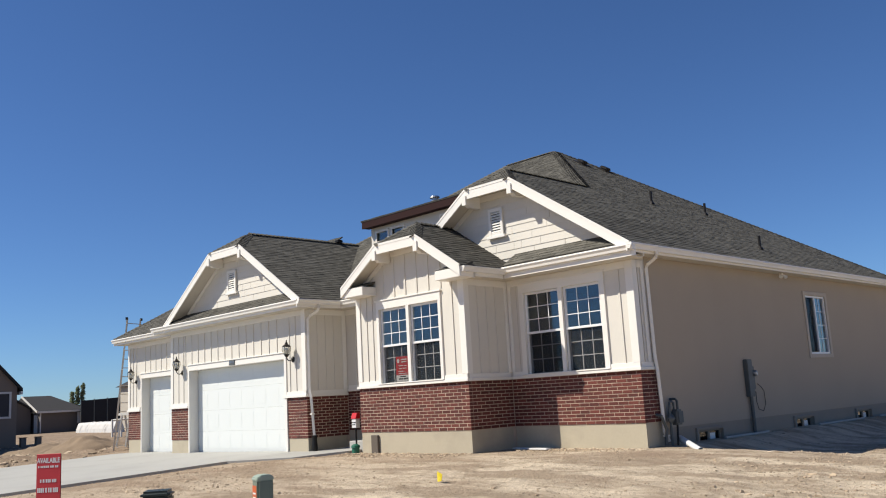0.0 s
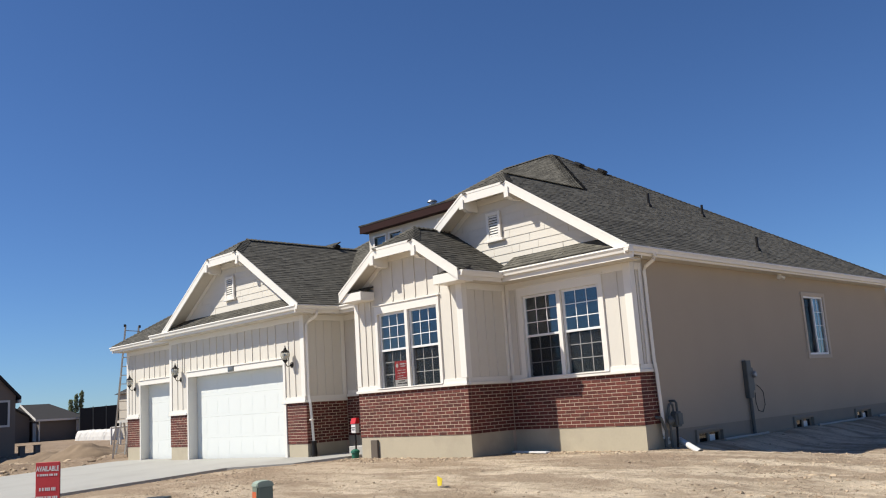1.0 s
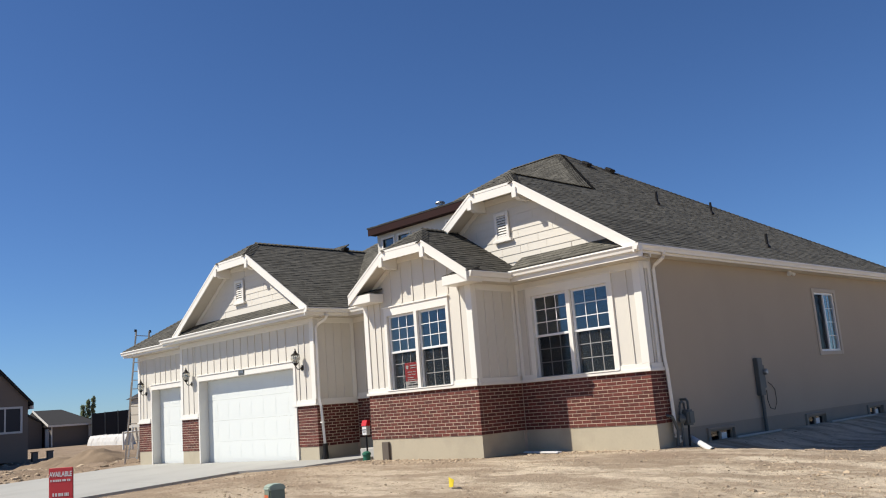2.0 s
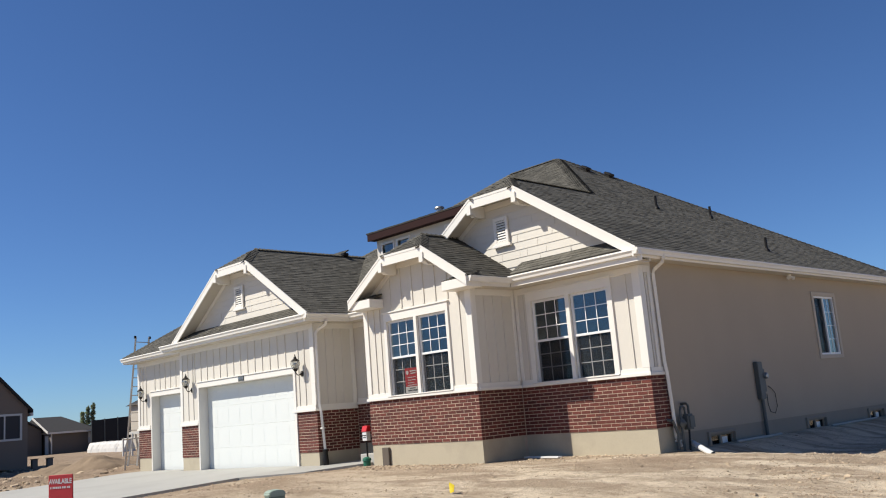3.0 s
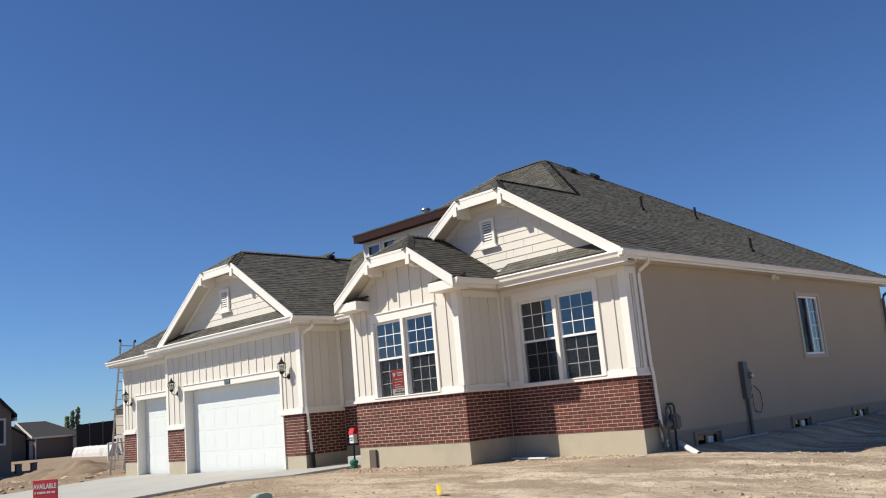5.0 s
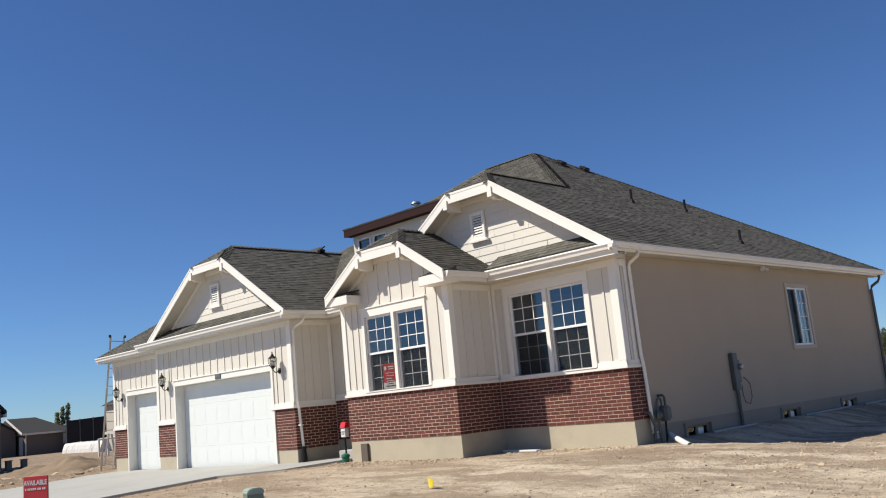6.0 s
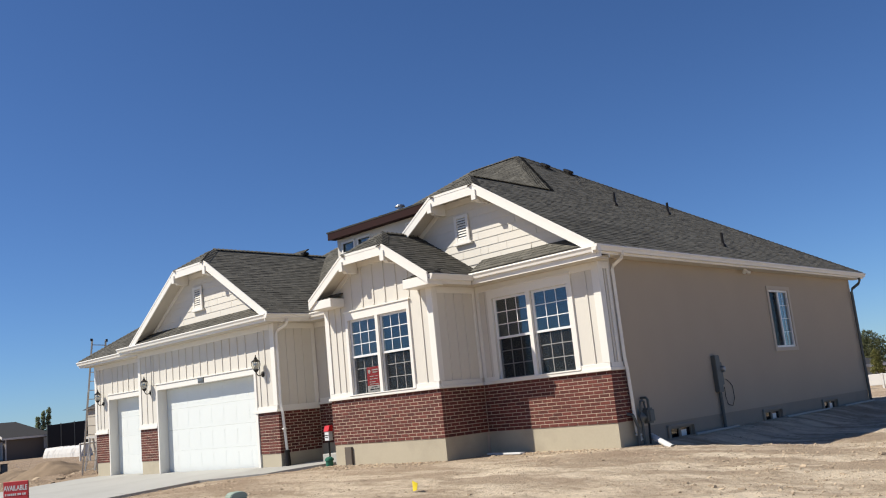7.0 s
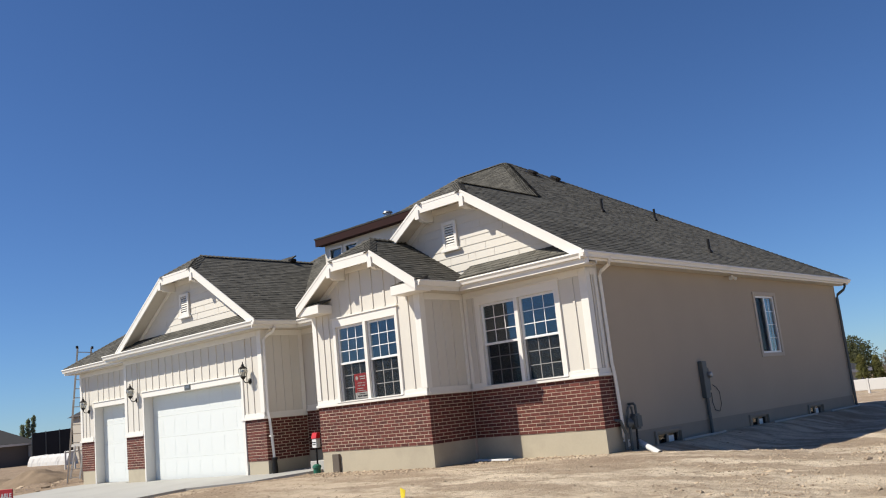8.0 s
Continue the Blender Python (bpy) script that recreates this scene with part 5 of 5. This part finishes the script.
# ---- bricks ----
brick_meshes = {}


def brick_mesh(length):
    key = round(length, 2)
    if key not in brick_meshes:
        bm = bmesh.new()
        box(bm, 0, length, 0, 0.09, 0, 0.067)
        es = [e for e in bm.edges if all(abs(v.co.y) < 1e-6 for v in e.verts)]
        bmesh.ops.bevel(bm, geom=es, offset=0.003, segments=1, affect="EDGES")
        brick_meshes[key] = mesh_of("brick", bm, M_BRICK)
    return brick_meshes[key]


brick_rng = random.Random(3)


def brick_panel(axis, at, u0, u1, z0, z1):
    """Running bond on a mortar bed. axis y: faces -y at y=at; axis x: faces +x at x=at."""
    bm = bmesh.new()
    if axis == "y":
        box(bm, u0 + 0.004, u1 - 0.004, at + 0.006, at + 0.155, z0, z1)
    else:
        box(bm, at - 0.155, at - 0.006, u0, u1, z0, z1)
    wall_ob = part("brick_wall", bm, M_MORTAR, house, "red brick in running bond with pale mortar")
    n = max(1, round((z1 - z0) / 0.0735))
    h = (z1 - z0) / n
    joint = 0.014
    joint_v = 0.017
    pitch = (u1 - u0 + joint_v) / max(1, round((u1 - u0) / 0.238))
    for r in range(n):
        u = u0 - (pitch / 2 if r % 2 else 0.0)
        while u < u1 - 0.02:
            a, b = max(u, u0), min(u + pitch - joint_v, u1)
            if b - a > 0.03:
                jut = brick_rng.uniform(-0.0025, 0.0025)
                z = z0 + r * h + joint / 2
                if axis == "y":
                    m = Matrix.Translation((a, at + jut, z))
                else:
                    m = Matrix.Translation((at + jut, a, z)) @ Matrix.Rotation(radians(90), 4, "Z")
                m = m @ Matrix.Diagonal((1, 1, (h - joint) / 0.067, 1))
                piece("brick", brick_mesh(b - a), wall_ob, m)
            u += pitch


brick_panel("y", YB, XB0, XB1, ZF, ZL - 0.006)
brick_panel("x", XB1, YB + 0.1, -0.012, ZF, ZL - 0.006)
brick_panel("y", 0.0, XB1 + 0.006, 0.0, ZF, ZL - 0.006)
brick_panel("x", 0.0, 0.1, 0.60, ZF, ZL - 0.006)
brick_panel("y", YG, XG3, XG4, 0.38, ZLN - 0.006)
brick_panel("x", XG4, YG + 0.1, 0.01, 0.38, ZLN - 0.006)
brick_panel("y", YG, XG1, XG2, 0.38, ZLG - 0.006)
brick_panel("y", YG2, XS0, XS1, 0.38, ZLG - 0.006)
brick_panel("y", 0.02, XG4 + 0.006, XB0 - 0.004, ZF, ZL - 0.006)

# ---- far houses, fences and trees ----
M_N1 = material("taupe_stucco", (0.192, 0.152, 0.12), 0.9, vary=0.06, scale=0.5)
M_N2 = material("grey_brown_siding", (0.125, 0.105, 0.09), 0.9, vary=0.06, scale=0.5, streak=(1, 1, 6))
M_NROOF = material("dark_far_shingle", (0.026, 0.025, 0.026), 0.95, vary=0.15, scale=2, fine=20)
M_NTRIM = material("far_pale_trim", (0.6, 0.576, 0.536), 0.7, vary=0.03)
M_NCREAM = material("far_cream_siding", (0.44, 0.4, 0.336), 0.8, vary=0.05)
M_NAVY = material("dark_screen_mesh", (0.0144, 0.016, 0.0208), 0.9, vary=0.2, scale=0.4, fine=4)
M_FWHITE = material("far_white_vinyl", (0.592, 0.576, 0.544), 0.5, vary=0.03)
M_LEAF_A = material("poplar_leaves", (0.21, 0.235, 0.15), 0.8, vary=0.2, per_island=0.45, bump=0)
M_LEAF_B = material("dusty_leaves", (0.11, 0.115, 0.058), 0.85, vary=0.2, per_island=0.45, bump=0)
M_LEAF_C = material("spring_yellow_leaves", (0.16, 0.155, 0.055), 0.85, vary=0.2, per_island=0.4, bump=0)
M_LEAF_D = material("grey_brown_twigs", (0.15, 0.125, 0.10), 0.9, vary=0.2, per_island=0.4, bump=0)
M_BARK = material("grey_bark", (0.096, 0.072, 0.056), 0.95, vary=0.2)


def far_house(name, label, x_front, depth, y0, y1, z0, eave, ridge, wall_mat, gable=True, windows=(), over=0.4, ends=None):
    """A house that turns its +x side to the site. gable: the ridge runs along x, else along y with hipped ends."""
    h = thing(name, label, "house", (x_front, (y0 + y1) / 2, z0))
    o = Vector(h.location)
    xb = x_front - depth
    bm = bmesh.new()
    if gable:
        ym = (y0 + y1) / 2
        prism(bm, [Vector(p) - o for p in ((x_front, y0, z0 - 0.3), (x_front, y1, z0 - 0.3), (x_front, y1, eave), (x_front, ym, ridge - 0.1), (x_front, y0, eave))], (-depth, 0, 0))
    else:
        box(bm, xb - o.x, 0, y0 - o.y, y1 - o.y, -0.3, eave - o.z)
    part("wall", bm, wall_mat, h)
    bm = bmesh.new()
    if gable:
        k = (ridge - eave) / (ym - y0)
        for s, ye in ((-1, y0 - over), (1, y1 + over)):
            prism(bm, [Vector(p) - o for p in ((x_front + over, ye, eave - k * over), (x_front + over, ym, ridge), (xb - over, ym, ridge), (xb - over, ye, eave - k * over))], (0, 0, 0.18))
    else:
        r = depth / 2
        ra, rb = ends or (r * 0.6, r * 0.6)
        vs = [bm.verts.new(Vector(p) - o) for p in ((x_front + over, y0 - over, eave), (x_front + over, y1 + over, eave), (xb - over, y1 + over, eave), (xb - over, y0 - over, eave), (x_front - r, y0 - over + ra, ridge), (x_front - r, y1 - rb, ridge))]
        for f in ((0, 1, 5, 4), (1, 2, 5), (2, 3, 4, 5), (3, 0, 4), (3, 2, 1, 0)):
            bm.faces.new([vs[i] for i in f])
    part("roof", bm, M_NROOF, h)
    bm = bmesh.new()
    if gable:
        for ye, yi in ((y0 - over, y0 - over + 0.12), (y1 + over - 0.12, y1 + over)):
            box(bm, xb - o.x, over, ye - o.y, yi - o.y, eave - k * over - 0.2 - o.z, eave - k * over - o.z - 0.01)
    else:
        box(bm, over - 0.02, over + 0.03, y0 - over - o.y, y1 + over - o.y, eave - 0.22 - o.z, eave - 0.01 - o.z)
    part("fascia", bm, M_NTRIM, h)
    for ya, yb, za, zb in windows:
        w = new("window")
        w.parent = h
        for s in ((ya - 0.12, ya, za - 0.12, zb + 0.12), (yb, yb + 0.12, za - 0.12, zb + 0.12), (ya, yb, zb, zb + 0.12), (ya, yb, za - 0.12, za), ((ya + yb) / 2 - 0.04, (ya + yb) / 2 + 0.04, za, zb)):
            boxes("window_frame", [(0.0, 0.06, s[0] - o.y, s[1] - o.y, s[2] - o.z, s[3] - o.z)], M_NTRIM, w)
        boxes("pane", [(0.0, 0.02, ya - o.y, yb - o.y, za - o.z, zb - o.z)], M_DARKPRINT, w)
    return h


A = far_house("neighbour_house", "taupe stucco neighbour house with steep dark roof", -47.2, 14, -9.8, 4.5, 0.1, 3.35, 11.0, M_N1,
              windows=[(2.3, 4.05, 1.6, 2.95)], over=0.25)
bm = bmesh.new()
prism(bm, [(-5.5, 7.4, 3.0), (-5.5, 8.9, 2.9), (-5.5, 7.4, 5.4)], (-3, 0, 0))
part("side_roof", bm, M_NROOF, A, "dark lower side roof")
for y in (5.0, 5.9):
    cr = thing("timber_crate", "dark wooden crate standing beside the neighbour house", "crate", (-47.5, y, -0.1), "crates by the neighbour house")
    boxes("body", [(-0.16, 0.16, -0.16, 0.16, -0.2, 0.36)], M_N1, cr, bevel=0.02)
    boxes("lid", [(-0.2, 0.2, -0.2, 0.2, 0.361, 0.40)], M_BARK, cr, bevel=0.01)
B = far_house("neighbour_garage", "grey-brown neighbour house with low dark roof", -93.2, 9, 22.55, 27.35, -0.05, 2.35, 4.15, M_N2, gable=False, windows=[], ends=(0.0, 2.0))
boxes("corner_board", [(0.0, 0.05, -2.4, -2.28, 0.0, 2.35)], M_NTRIM, B)
boxes("corner_board", [(0.0, 0.05, 2.28, 2.4, 0.0, 2.35)], M_NTRIM, B)
boxes("window_frame", [(0.0, 0.05, 1.75, 2.1, 0.9, 2.1)], M_NTRIM, B)
bm = bmesh.new()
prism(bm, [(0.4, -2.82, 2.2), (-4.5, -2.82, 4.05), (-4.5, -2.82, 4.27), (0.4, -2.82, 2.42)], (0, -0.08, 0))
part("rake_board", bm, M_NTRIM, B)
boxes("side_door", [(-1.6, -0.7, -2.47, -2.401, 0.0, 2.0)], M_NTRIM, B)
bm = bmesh.new()
prism(bm, [(-0.02, -2.4, 2.33), (-4.5, -2.4, 4.1), (-8.98, -2.4, 2.33)], (0, 0.1, 0))
part("gable_wall", bm, M_N2, B)
B2 = far_house("neighbour_house", "grey-brown neighbour house wing with gabled dark roof", -95.0, 10, 15.5, 22.2, -0.05, 2.6, 4.6, M_N2, gable=True)
C = far_house("neighbour_house", "cream two-storey neighbour house beyond the garage", -72.4, 10, 26.9, 36.0, -0.1, 4.35, 6.6, M_NCREAM, gable=False, windows=[(27.6, 28.4, 2.9, 3.9), (27.6, 28.4, 0.7, 1.8)])

# long dark screen wall with posts, and the white fence before it
scr = thing("screen_fence", "long tall dark screen fence on posts", "fence", (-91.3, 29.3, 0))
bm = bmesh.new()
prism(bm, [(-0.7, -2.7, -0.2), (1.0, 4.2, -0.2), (1.0, 4.2, 3.65), (-0.7, -2.7, 3.3)], (-0.1, 0, 0))
part("mesh", bm, M_NAVY, scr)
for i in range(6):
    k = i / 5
    bm = bmesh.new()
    tube(bm, [(-0.65 + 1.7 * k, -2.7 + 6.9 * k, -0.2), (-0.65 + 1.7 * k, -2.7 + 6.9 * k, 3.38 + 0.35 * k)], 0.06, 6)
    part("post", bm, M_GREYPAINT, scr)
wf = thing("plastic_sheeting", "white plastic sheeting draped over stacked material", "sheeting", (-83.0, 23.0, -0.1))
bm = bmesh.new()
rows_ = []
for i in range(61):
    x = 8.9 * i / 60
    top = 0.93 + 0.10 * noise.noise(Vector((x * 1.3, 0, 40))) + 0.05 * noise.noise(Vector((x * 4.0, 0, 41)))
    fold = 0.10 * noise.noise(Vector((x * 3.1, 0, 42)))
    prof = ((-0.55 + fold, -0.1), (-0.5 + fold * 1.4, 0.28), (-0.36 - fold, 0.7), (-0.22 + fold * 0.5, top), (0.25, top + 0.03), (0.5, 0.4), (0.6, -0.1))
    rows_.append([bm.verts.new((x, y, z)) for y, z in prof])
for a, b in zip(rows_, rows_[1:]):
    for k in range(6):
        bm.faces.new((a[k], b[k], b[k + 1], a[k + 1]))
bm.faces.new(rows_[0])
bm.faces.new(rows_[-1][::-1])
part("sheet", bm, M_FWHITE, wf)
rl = thing("stair_rail", "short white railing beside the far lot", "railing", (-58.4, 15.4, -0.1))
for x, y in ((0, 0), (0.5, 0.5), (1.3, 1.5), (1.8, 2.0)):
    boxes("post", [(x - 0.06, x + 0.06, y - 0.06, y + 0.06, -0.2, 1.15)], M_FWHITE, rl)
bm = bmesh.new()
tube(bm, [(0, 0, 1.1), (1.8, 2.0, 1.25)], 0.06, 4)
part("top_rail", bm, M_FWHITE, rl)
rf = thing("vinyl_fence", "white vinyl fence along the back lots", "fence", (0, 43, -0.3))
for i in range(14):
    x = -13.5 + i * 2.4
    st = 0.12 * (i > 3) + 0.08 * (i > 8)
    boxes("panel", [(x, x + 2.28, -0.04, 0.04, 0.05, 0.74 + st)], M_FWHITE, rf, bevel=0.02)
    boxes("post", [(x + 2.281, x + 2.399, -0.07, 0.07, -0.2, 0.78 + st)], M_FWHITE, rf)


def leafy(m, colour):
    """Lets a share of the light through the leaves of a material."""
    n, l = m.node_tree.nodes, m.node_tree.links
    thin, both = n.new("ShaderNodeBsdfTranslucent"), n.new("ShaderNodeMixShader")
    thin.inputs[0].default_value = (*colour, 1)
    both.inputs[0].default_value = 0.45
    l.new(n["Principled BSDF"].outputs[0], both.inputs[1])
    l.new(thin.outputs[0], both.inputs[2])
    l.new(both.outputs[0], n["Material Output"].inputs[0])


leafy(M_LEAF_A, (0.27, 0.33, 0.17))
leafy(M_LEAF_B, (0.14, 0.16, 0.06))
leafy(M_LEAF_C, (0.24, 0.25, 0.07))


def tree(label, at, height, radius, leaf, columnar=False, seed=1, count=900, leaf_size=0.35):
    """A tapered trunk with limbs and a crown of many small leaf clumps."""
    r = random.Random(seed)
    t = thing("tree", label, "tree", at)
    bm = bmesh.new()
    tube(bm, [(0, 0, -0.2), (0.05, 0.03, height * 0.3), (0, 0, height * 0.65), (0.05, 0, height * 0.9)], [height * g * (0.4 if columnar else 1.0) for g in (0.03, 0.022, 0.012, 0.004)], 8)
    tips = []
    for i in range(22):
        z = height * (0.15 + 0.7 * i / 22)
        a = i * 2.4 + r.random()
        reach = radius * (0.5 + 0.5 * r.random()) * (0.55 if columnar else math.sin(math.pi * min(1, 0.2 + 0.75 * i / 22)))
        tip = Vector((reach * math.cos(a), reach * math.sin(a), z + (reach * 1.6 if columnar else reach * 0.45)))
        tube(bm, [(0, 0, z), tip * 0.5 + Vector((0, 0, z * 0.5 + 0.1)), tip], [height * 0.008, height * 0.005, height * 0.002], 5)
        tips.append(tip)
    part("trunk", bm, M_BARK, t)
    vs, fs = [], []
    for k in range(count):
        c = tips[r.randrange(len(tips))] * (1.0 if columnar else r.uniform(0.55, 1.06))
        c = c + Vector((r.gauss(0, 1), r.gauss(0, 1), r.gauss(0, 1.1))) * radius * (0.16 if columnar else 0.2)
        hh = c.z / height
        if hh > 1.0 or hh < 0.06:
            continue
        taper = (1 - hh) ** 0.45 * 1.15 if columnar else (1 - hh ** 4) ** 0.5 * min(1.0, 0.45 + 1.6 * hh)
        c.x, c.y = c.x * taper, c.y * taper
        for q in range(3):
            n = Vector((r.gauss(0, 1), r.gauss(0, 1), r.gauss(0, 1))).normalized()
            s = n.orthogonal().normalized() * leaf_size * r.uniform(0.5, 1.1)
            u = n.cross(s).normalized() * leaf_size * r.uniform(0.4, 0.9)
            d = c + Vector((r.gauss(0, 1), r.gauss(0, 1), r.gauss(0, 1))) * leaf_size * 0.7
            j = len(vs)
            vs += [tuple(d - s), tuple(d + u), tuple(d + s), tuple(d - u)]
            fs.append((j, j + 1, j + 2, j + 3))
    me = bpy.data.meshes.new("crown")
    me.from_pydata(vs, [], fs)
    me.materials.append(leaf)
    piece("crown", me, t)
    return t


for px_, py_, hh_, sd_ in ((-129.8, 40.6, 6.2, 4), (-129.5, 41.3, 7.2, 9), (-129.2, 42.0, 7.6, 12)):
    tree("columnar grey-green poplar far beyond the lots", (px_, py_, -0.1), hh_, 0.62, M_LEAF_A, True, sd_, 800, 0.12)
tree("small round tree beside the far poplars", (-128.0, 43.6, -0.1), 4.4, 0.8, M_LEAF_B, False, 18, 400, 0.18)
tree("broad dark green tree behind the fence", (-15.6, 62.0, -0.3), 4.1, 2.1, M_LEAF_B, False, 2, 3600, 0.085)
tree("broad dark green tree behind the fence", (-12.6, 66.0, -0.3), 3.2, 2.0, M_LEAF_B, False, 3, 3000, 0.085)
tree("bare grey-brown tree behind the fence", (-12.4, 60.0, -0.3), 2.8, 0.9, M_LEAF_D, False, 8, 700, 0.05)
tree("yellow-green young tree behind the fence", (-10.8, 48.8, -0.3), 2.3, 0.6, M_LEAF_C, True, 5, 1500, 0.06)
tree("yellow-green young tree behind the fence", (-10.0, 49.4, -0.3), 2.15, 0.6, M_LEAF_C, True, 6, 1500, 0.06)
tree("yellow-green young tree behind the fence", (-9.0, 50.2, -0.3), 1.7, 0.9, M_LEAF_C, False, 7, 1500, 0.07)
tree("broad dark green tree behind the fence", (-7.5, 68.0, -0.3), 2.4, 2.2, M_LEAF_B, False, 13, 2400, 0.09)
far_house("shed", "tan shed behind the white fence", -12.5, 4, 50.5, 55.0, -0.3, 1.1, 2.0, M_NCREAM, gable=False)
# spoil heaps on the open lot
for x, y, rr, hh, sd in ((-27.3, 0.75, 2.0, 0.6, 1), (-31.5, 0.9, 2.0, 0.35, 2), (-37, 3.0, 3.0, 0.45, 3)):
    bm = bmesh.new()
    bmesh.ops.create_grid(bm, x_segments=36, y_segments=36, size=rr)
    for v in bm.verts:
        d = math.hypot(v.co.x, v.co.y) / rr
        v.co.z = hh * max(0, 1 - d) ** 0.9 * (1 + 0.4 * noise.noise(v.co * 0.9 + Vector((sd * 9, 0, 0)))) + 0.09 * noise.noise(v.co * 2.5) - 0.12 * smooth(0.75, 1.0, d) - 0.02
    for f in bm.faces:
        f.smooth = True
    hp = part("dirt_mound", bm, M_HEAP, None)
    hp.location = (x, y, ground_z(x, y))
    tagged(hp, "low heap of brown excavated dirt", "dirt heap")

# ---- ground sheet ----
M_DIRT = bpy.data.materials.new("dry_tan_dirt")
M_DIRT.use_nodes = True
dn, dl = M_DIRT.node_tree.nodes, M_DIRT.node_tree.links
dp = dn["Principled BSDF"]
dp.inputs["Roughness"].default_value = 0.97
dp.inputs["Specular IOR Level"].default_value = 0.15
d_tc = dn.new("ShaderNodeTexCoord")


def dirt_noise(sx, sy, detail, rough=0.6):
    mp = dn.new("ShaderNodeMapping")
    mp.inputs["Scale"].default_value = (sx, sy, sx)
    mp.inputs["Rotation"].default_value = (0, 0, radians(-20))
    dl.new(d_tc.outputs["Object"], mp.inputs[0])
    t = dn.new("ShaderNodeTexNoise")
    t.inputs["Scale"].default_value = 1.0
    t.inputs["Detail"].default_value = detail
    t.inputs["Roughness"].default_value = rough
    dl.new(mp.outputs[0], t.inputs["Vector"])
    return t.outputs["Fac"]


def dirt_mix(a, b, fac, lo, hi, most=1.0):
    mr = dn.new("ShaderNodeMapRange")
    mr.inputs["From Min"].default_value, mr.inputs["From Max"].default_value, mr.inputs["To Max"].default_value = lo, hi, most
    dl.new(fac, mr.inputs["Value"])
    mx = dn.new("ShaderNodeMix")
    mx.data_type = "RGBA"
    dl.new(mr.outputs[0], mx.inputs["Factor"])
    for key, val in (("A", a), ("B", b)):
        if isinstance(val, tuple):
            mx.inputs[key].default_value = (*val, 1)
        else:
            dl.new(val, mx.inputs[key])
    return mx.outputs["Result"]


n_lump = dirt_noise(6.5, 7.5, 6, 0.7)
n_broad, n_streak, n_mid, n_fine = dirt_noise(0.22, 0.3, 5), dirt_noise(0.3, 0.95, 7, 0.65), dirt_noise(2.2, 2.6, 6, 0.7), dirt_noise(24, 24, 6, 0.75)
d_col = dirt_mix((0.42, 0.325, 0.23), (0.73, 0.61, 0.455), n_streak, 0.45, 0.57)
d_col = dirt_mix(d_col, (0.33, 0.24, 0.168), n_broad, 0.52, 0.64, 0.7)
d_sep = dn.new("ShaderNodeSeparateXYZ")
dl.new(d_tc.outputs["Object"], d_sep.inputs[0])
d_neg = dn.new("ShaderNodeMath")
d_neg.operation = "MULTIPLY"
d_neg.inputs[1].default_value = -1.0
dl.new(d_sep.outputs[0], d_neg.inputs[0])
d_col = dirt_mix(d_col, (0.36, 0.265, 0.185), d_neg.outputs[0], 0.0, 6.0, 0.5)       # browner towards the walk and drive
d_col = dirt_mix(d_col, (0.235, 0.17, 0.118), d_neg.outputs[0], 20.5, 23.0, 0.72)      # browner subsoil on the open lot
d_col = dirt_mix(d_col, (0.31, 0.235, 0.162), n_mid, 0.53, 0.68, 0.75)
d_col = dirt_mix(d_col, (0.6552, 0.5628, 0.42), n_fine, 0.55, 0.8, 0.5)
d_col = dirt_mix(d_col, (0.25, 0.188, 0.132), n_lump, 0.56, 0.70, 0.6)
dl.new(d_col, dp.inputs["Base Color"])
prev = None
for fac, dist in ((n_mid, 0.09), (n_lump, 0.10), (n_fine, 0.04)):
    bp = dn.new("ShaderNodeBump")
    bp.inputs["Strength"].default_value, bp.inputs["Distance"].default_value = 0.8, dist
    dl.new(fac, bp.inputs["Height"])
    if prev:
        dl.new(prev, bp.inputs["Normal"])
    prev = bp.outputs[0]
dl.new(prev, dp.inputs["Normal"])


def axis_steps(lo, hi, fine0, fine1, step, growth=1.25):
    vals = list(np.arange(fine0, fine1 + 1e-6, step))
    s, x = step, fine1
    while x < hi:
        s *= growth
        x = min(hi, x + s)
        vals.append(x)
    s, x = step, fine0
    while x > lo:
        s *= growth
        x = max(lo, x - s)
        vals.insert(0, x)
    return vals


gxs = axis_steps(-1500, 1500, -10, 9, 0.085, 1.05)
gxs = [x for x in gxs if x < -75] + list(np.arange(-74.5, -40, 0.5)) + list(np.arange(-40, -21, 0.2)) + [x for x in gxs if x > -21]
gys = axis_steps(-1500, 1500, -9.5, 9, 0.085, 1.05)
gverts = [(x, y, ground_z(x, y)) for y in gys for x in gxs]
nx = len(gxs)
gfaces = [(j * nx + i, j * nx + i + 1, (j + 1) * nx + i + 1, (j + 1) * nx + i) for j in range(len(gys) - 1) for i in range(nx - 1)]
gme = bpy.data.meshes.new("ground")
gme.from_pydata(gverts, [], gfaces)
gme.shade_smooth()
gme.materials.append(M_DIRT)
tagged(new("ground", gme), "bare dry tan graded dirt with ruts and clods", "ground", kind="structure")
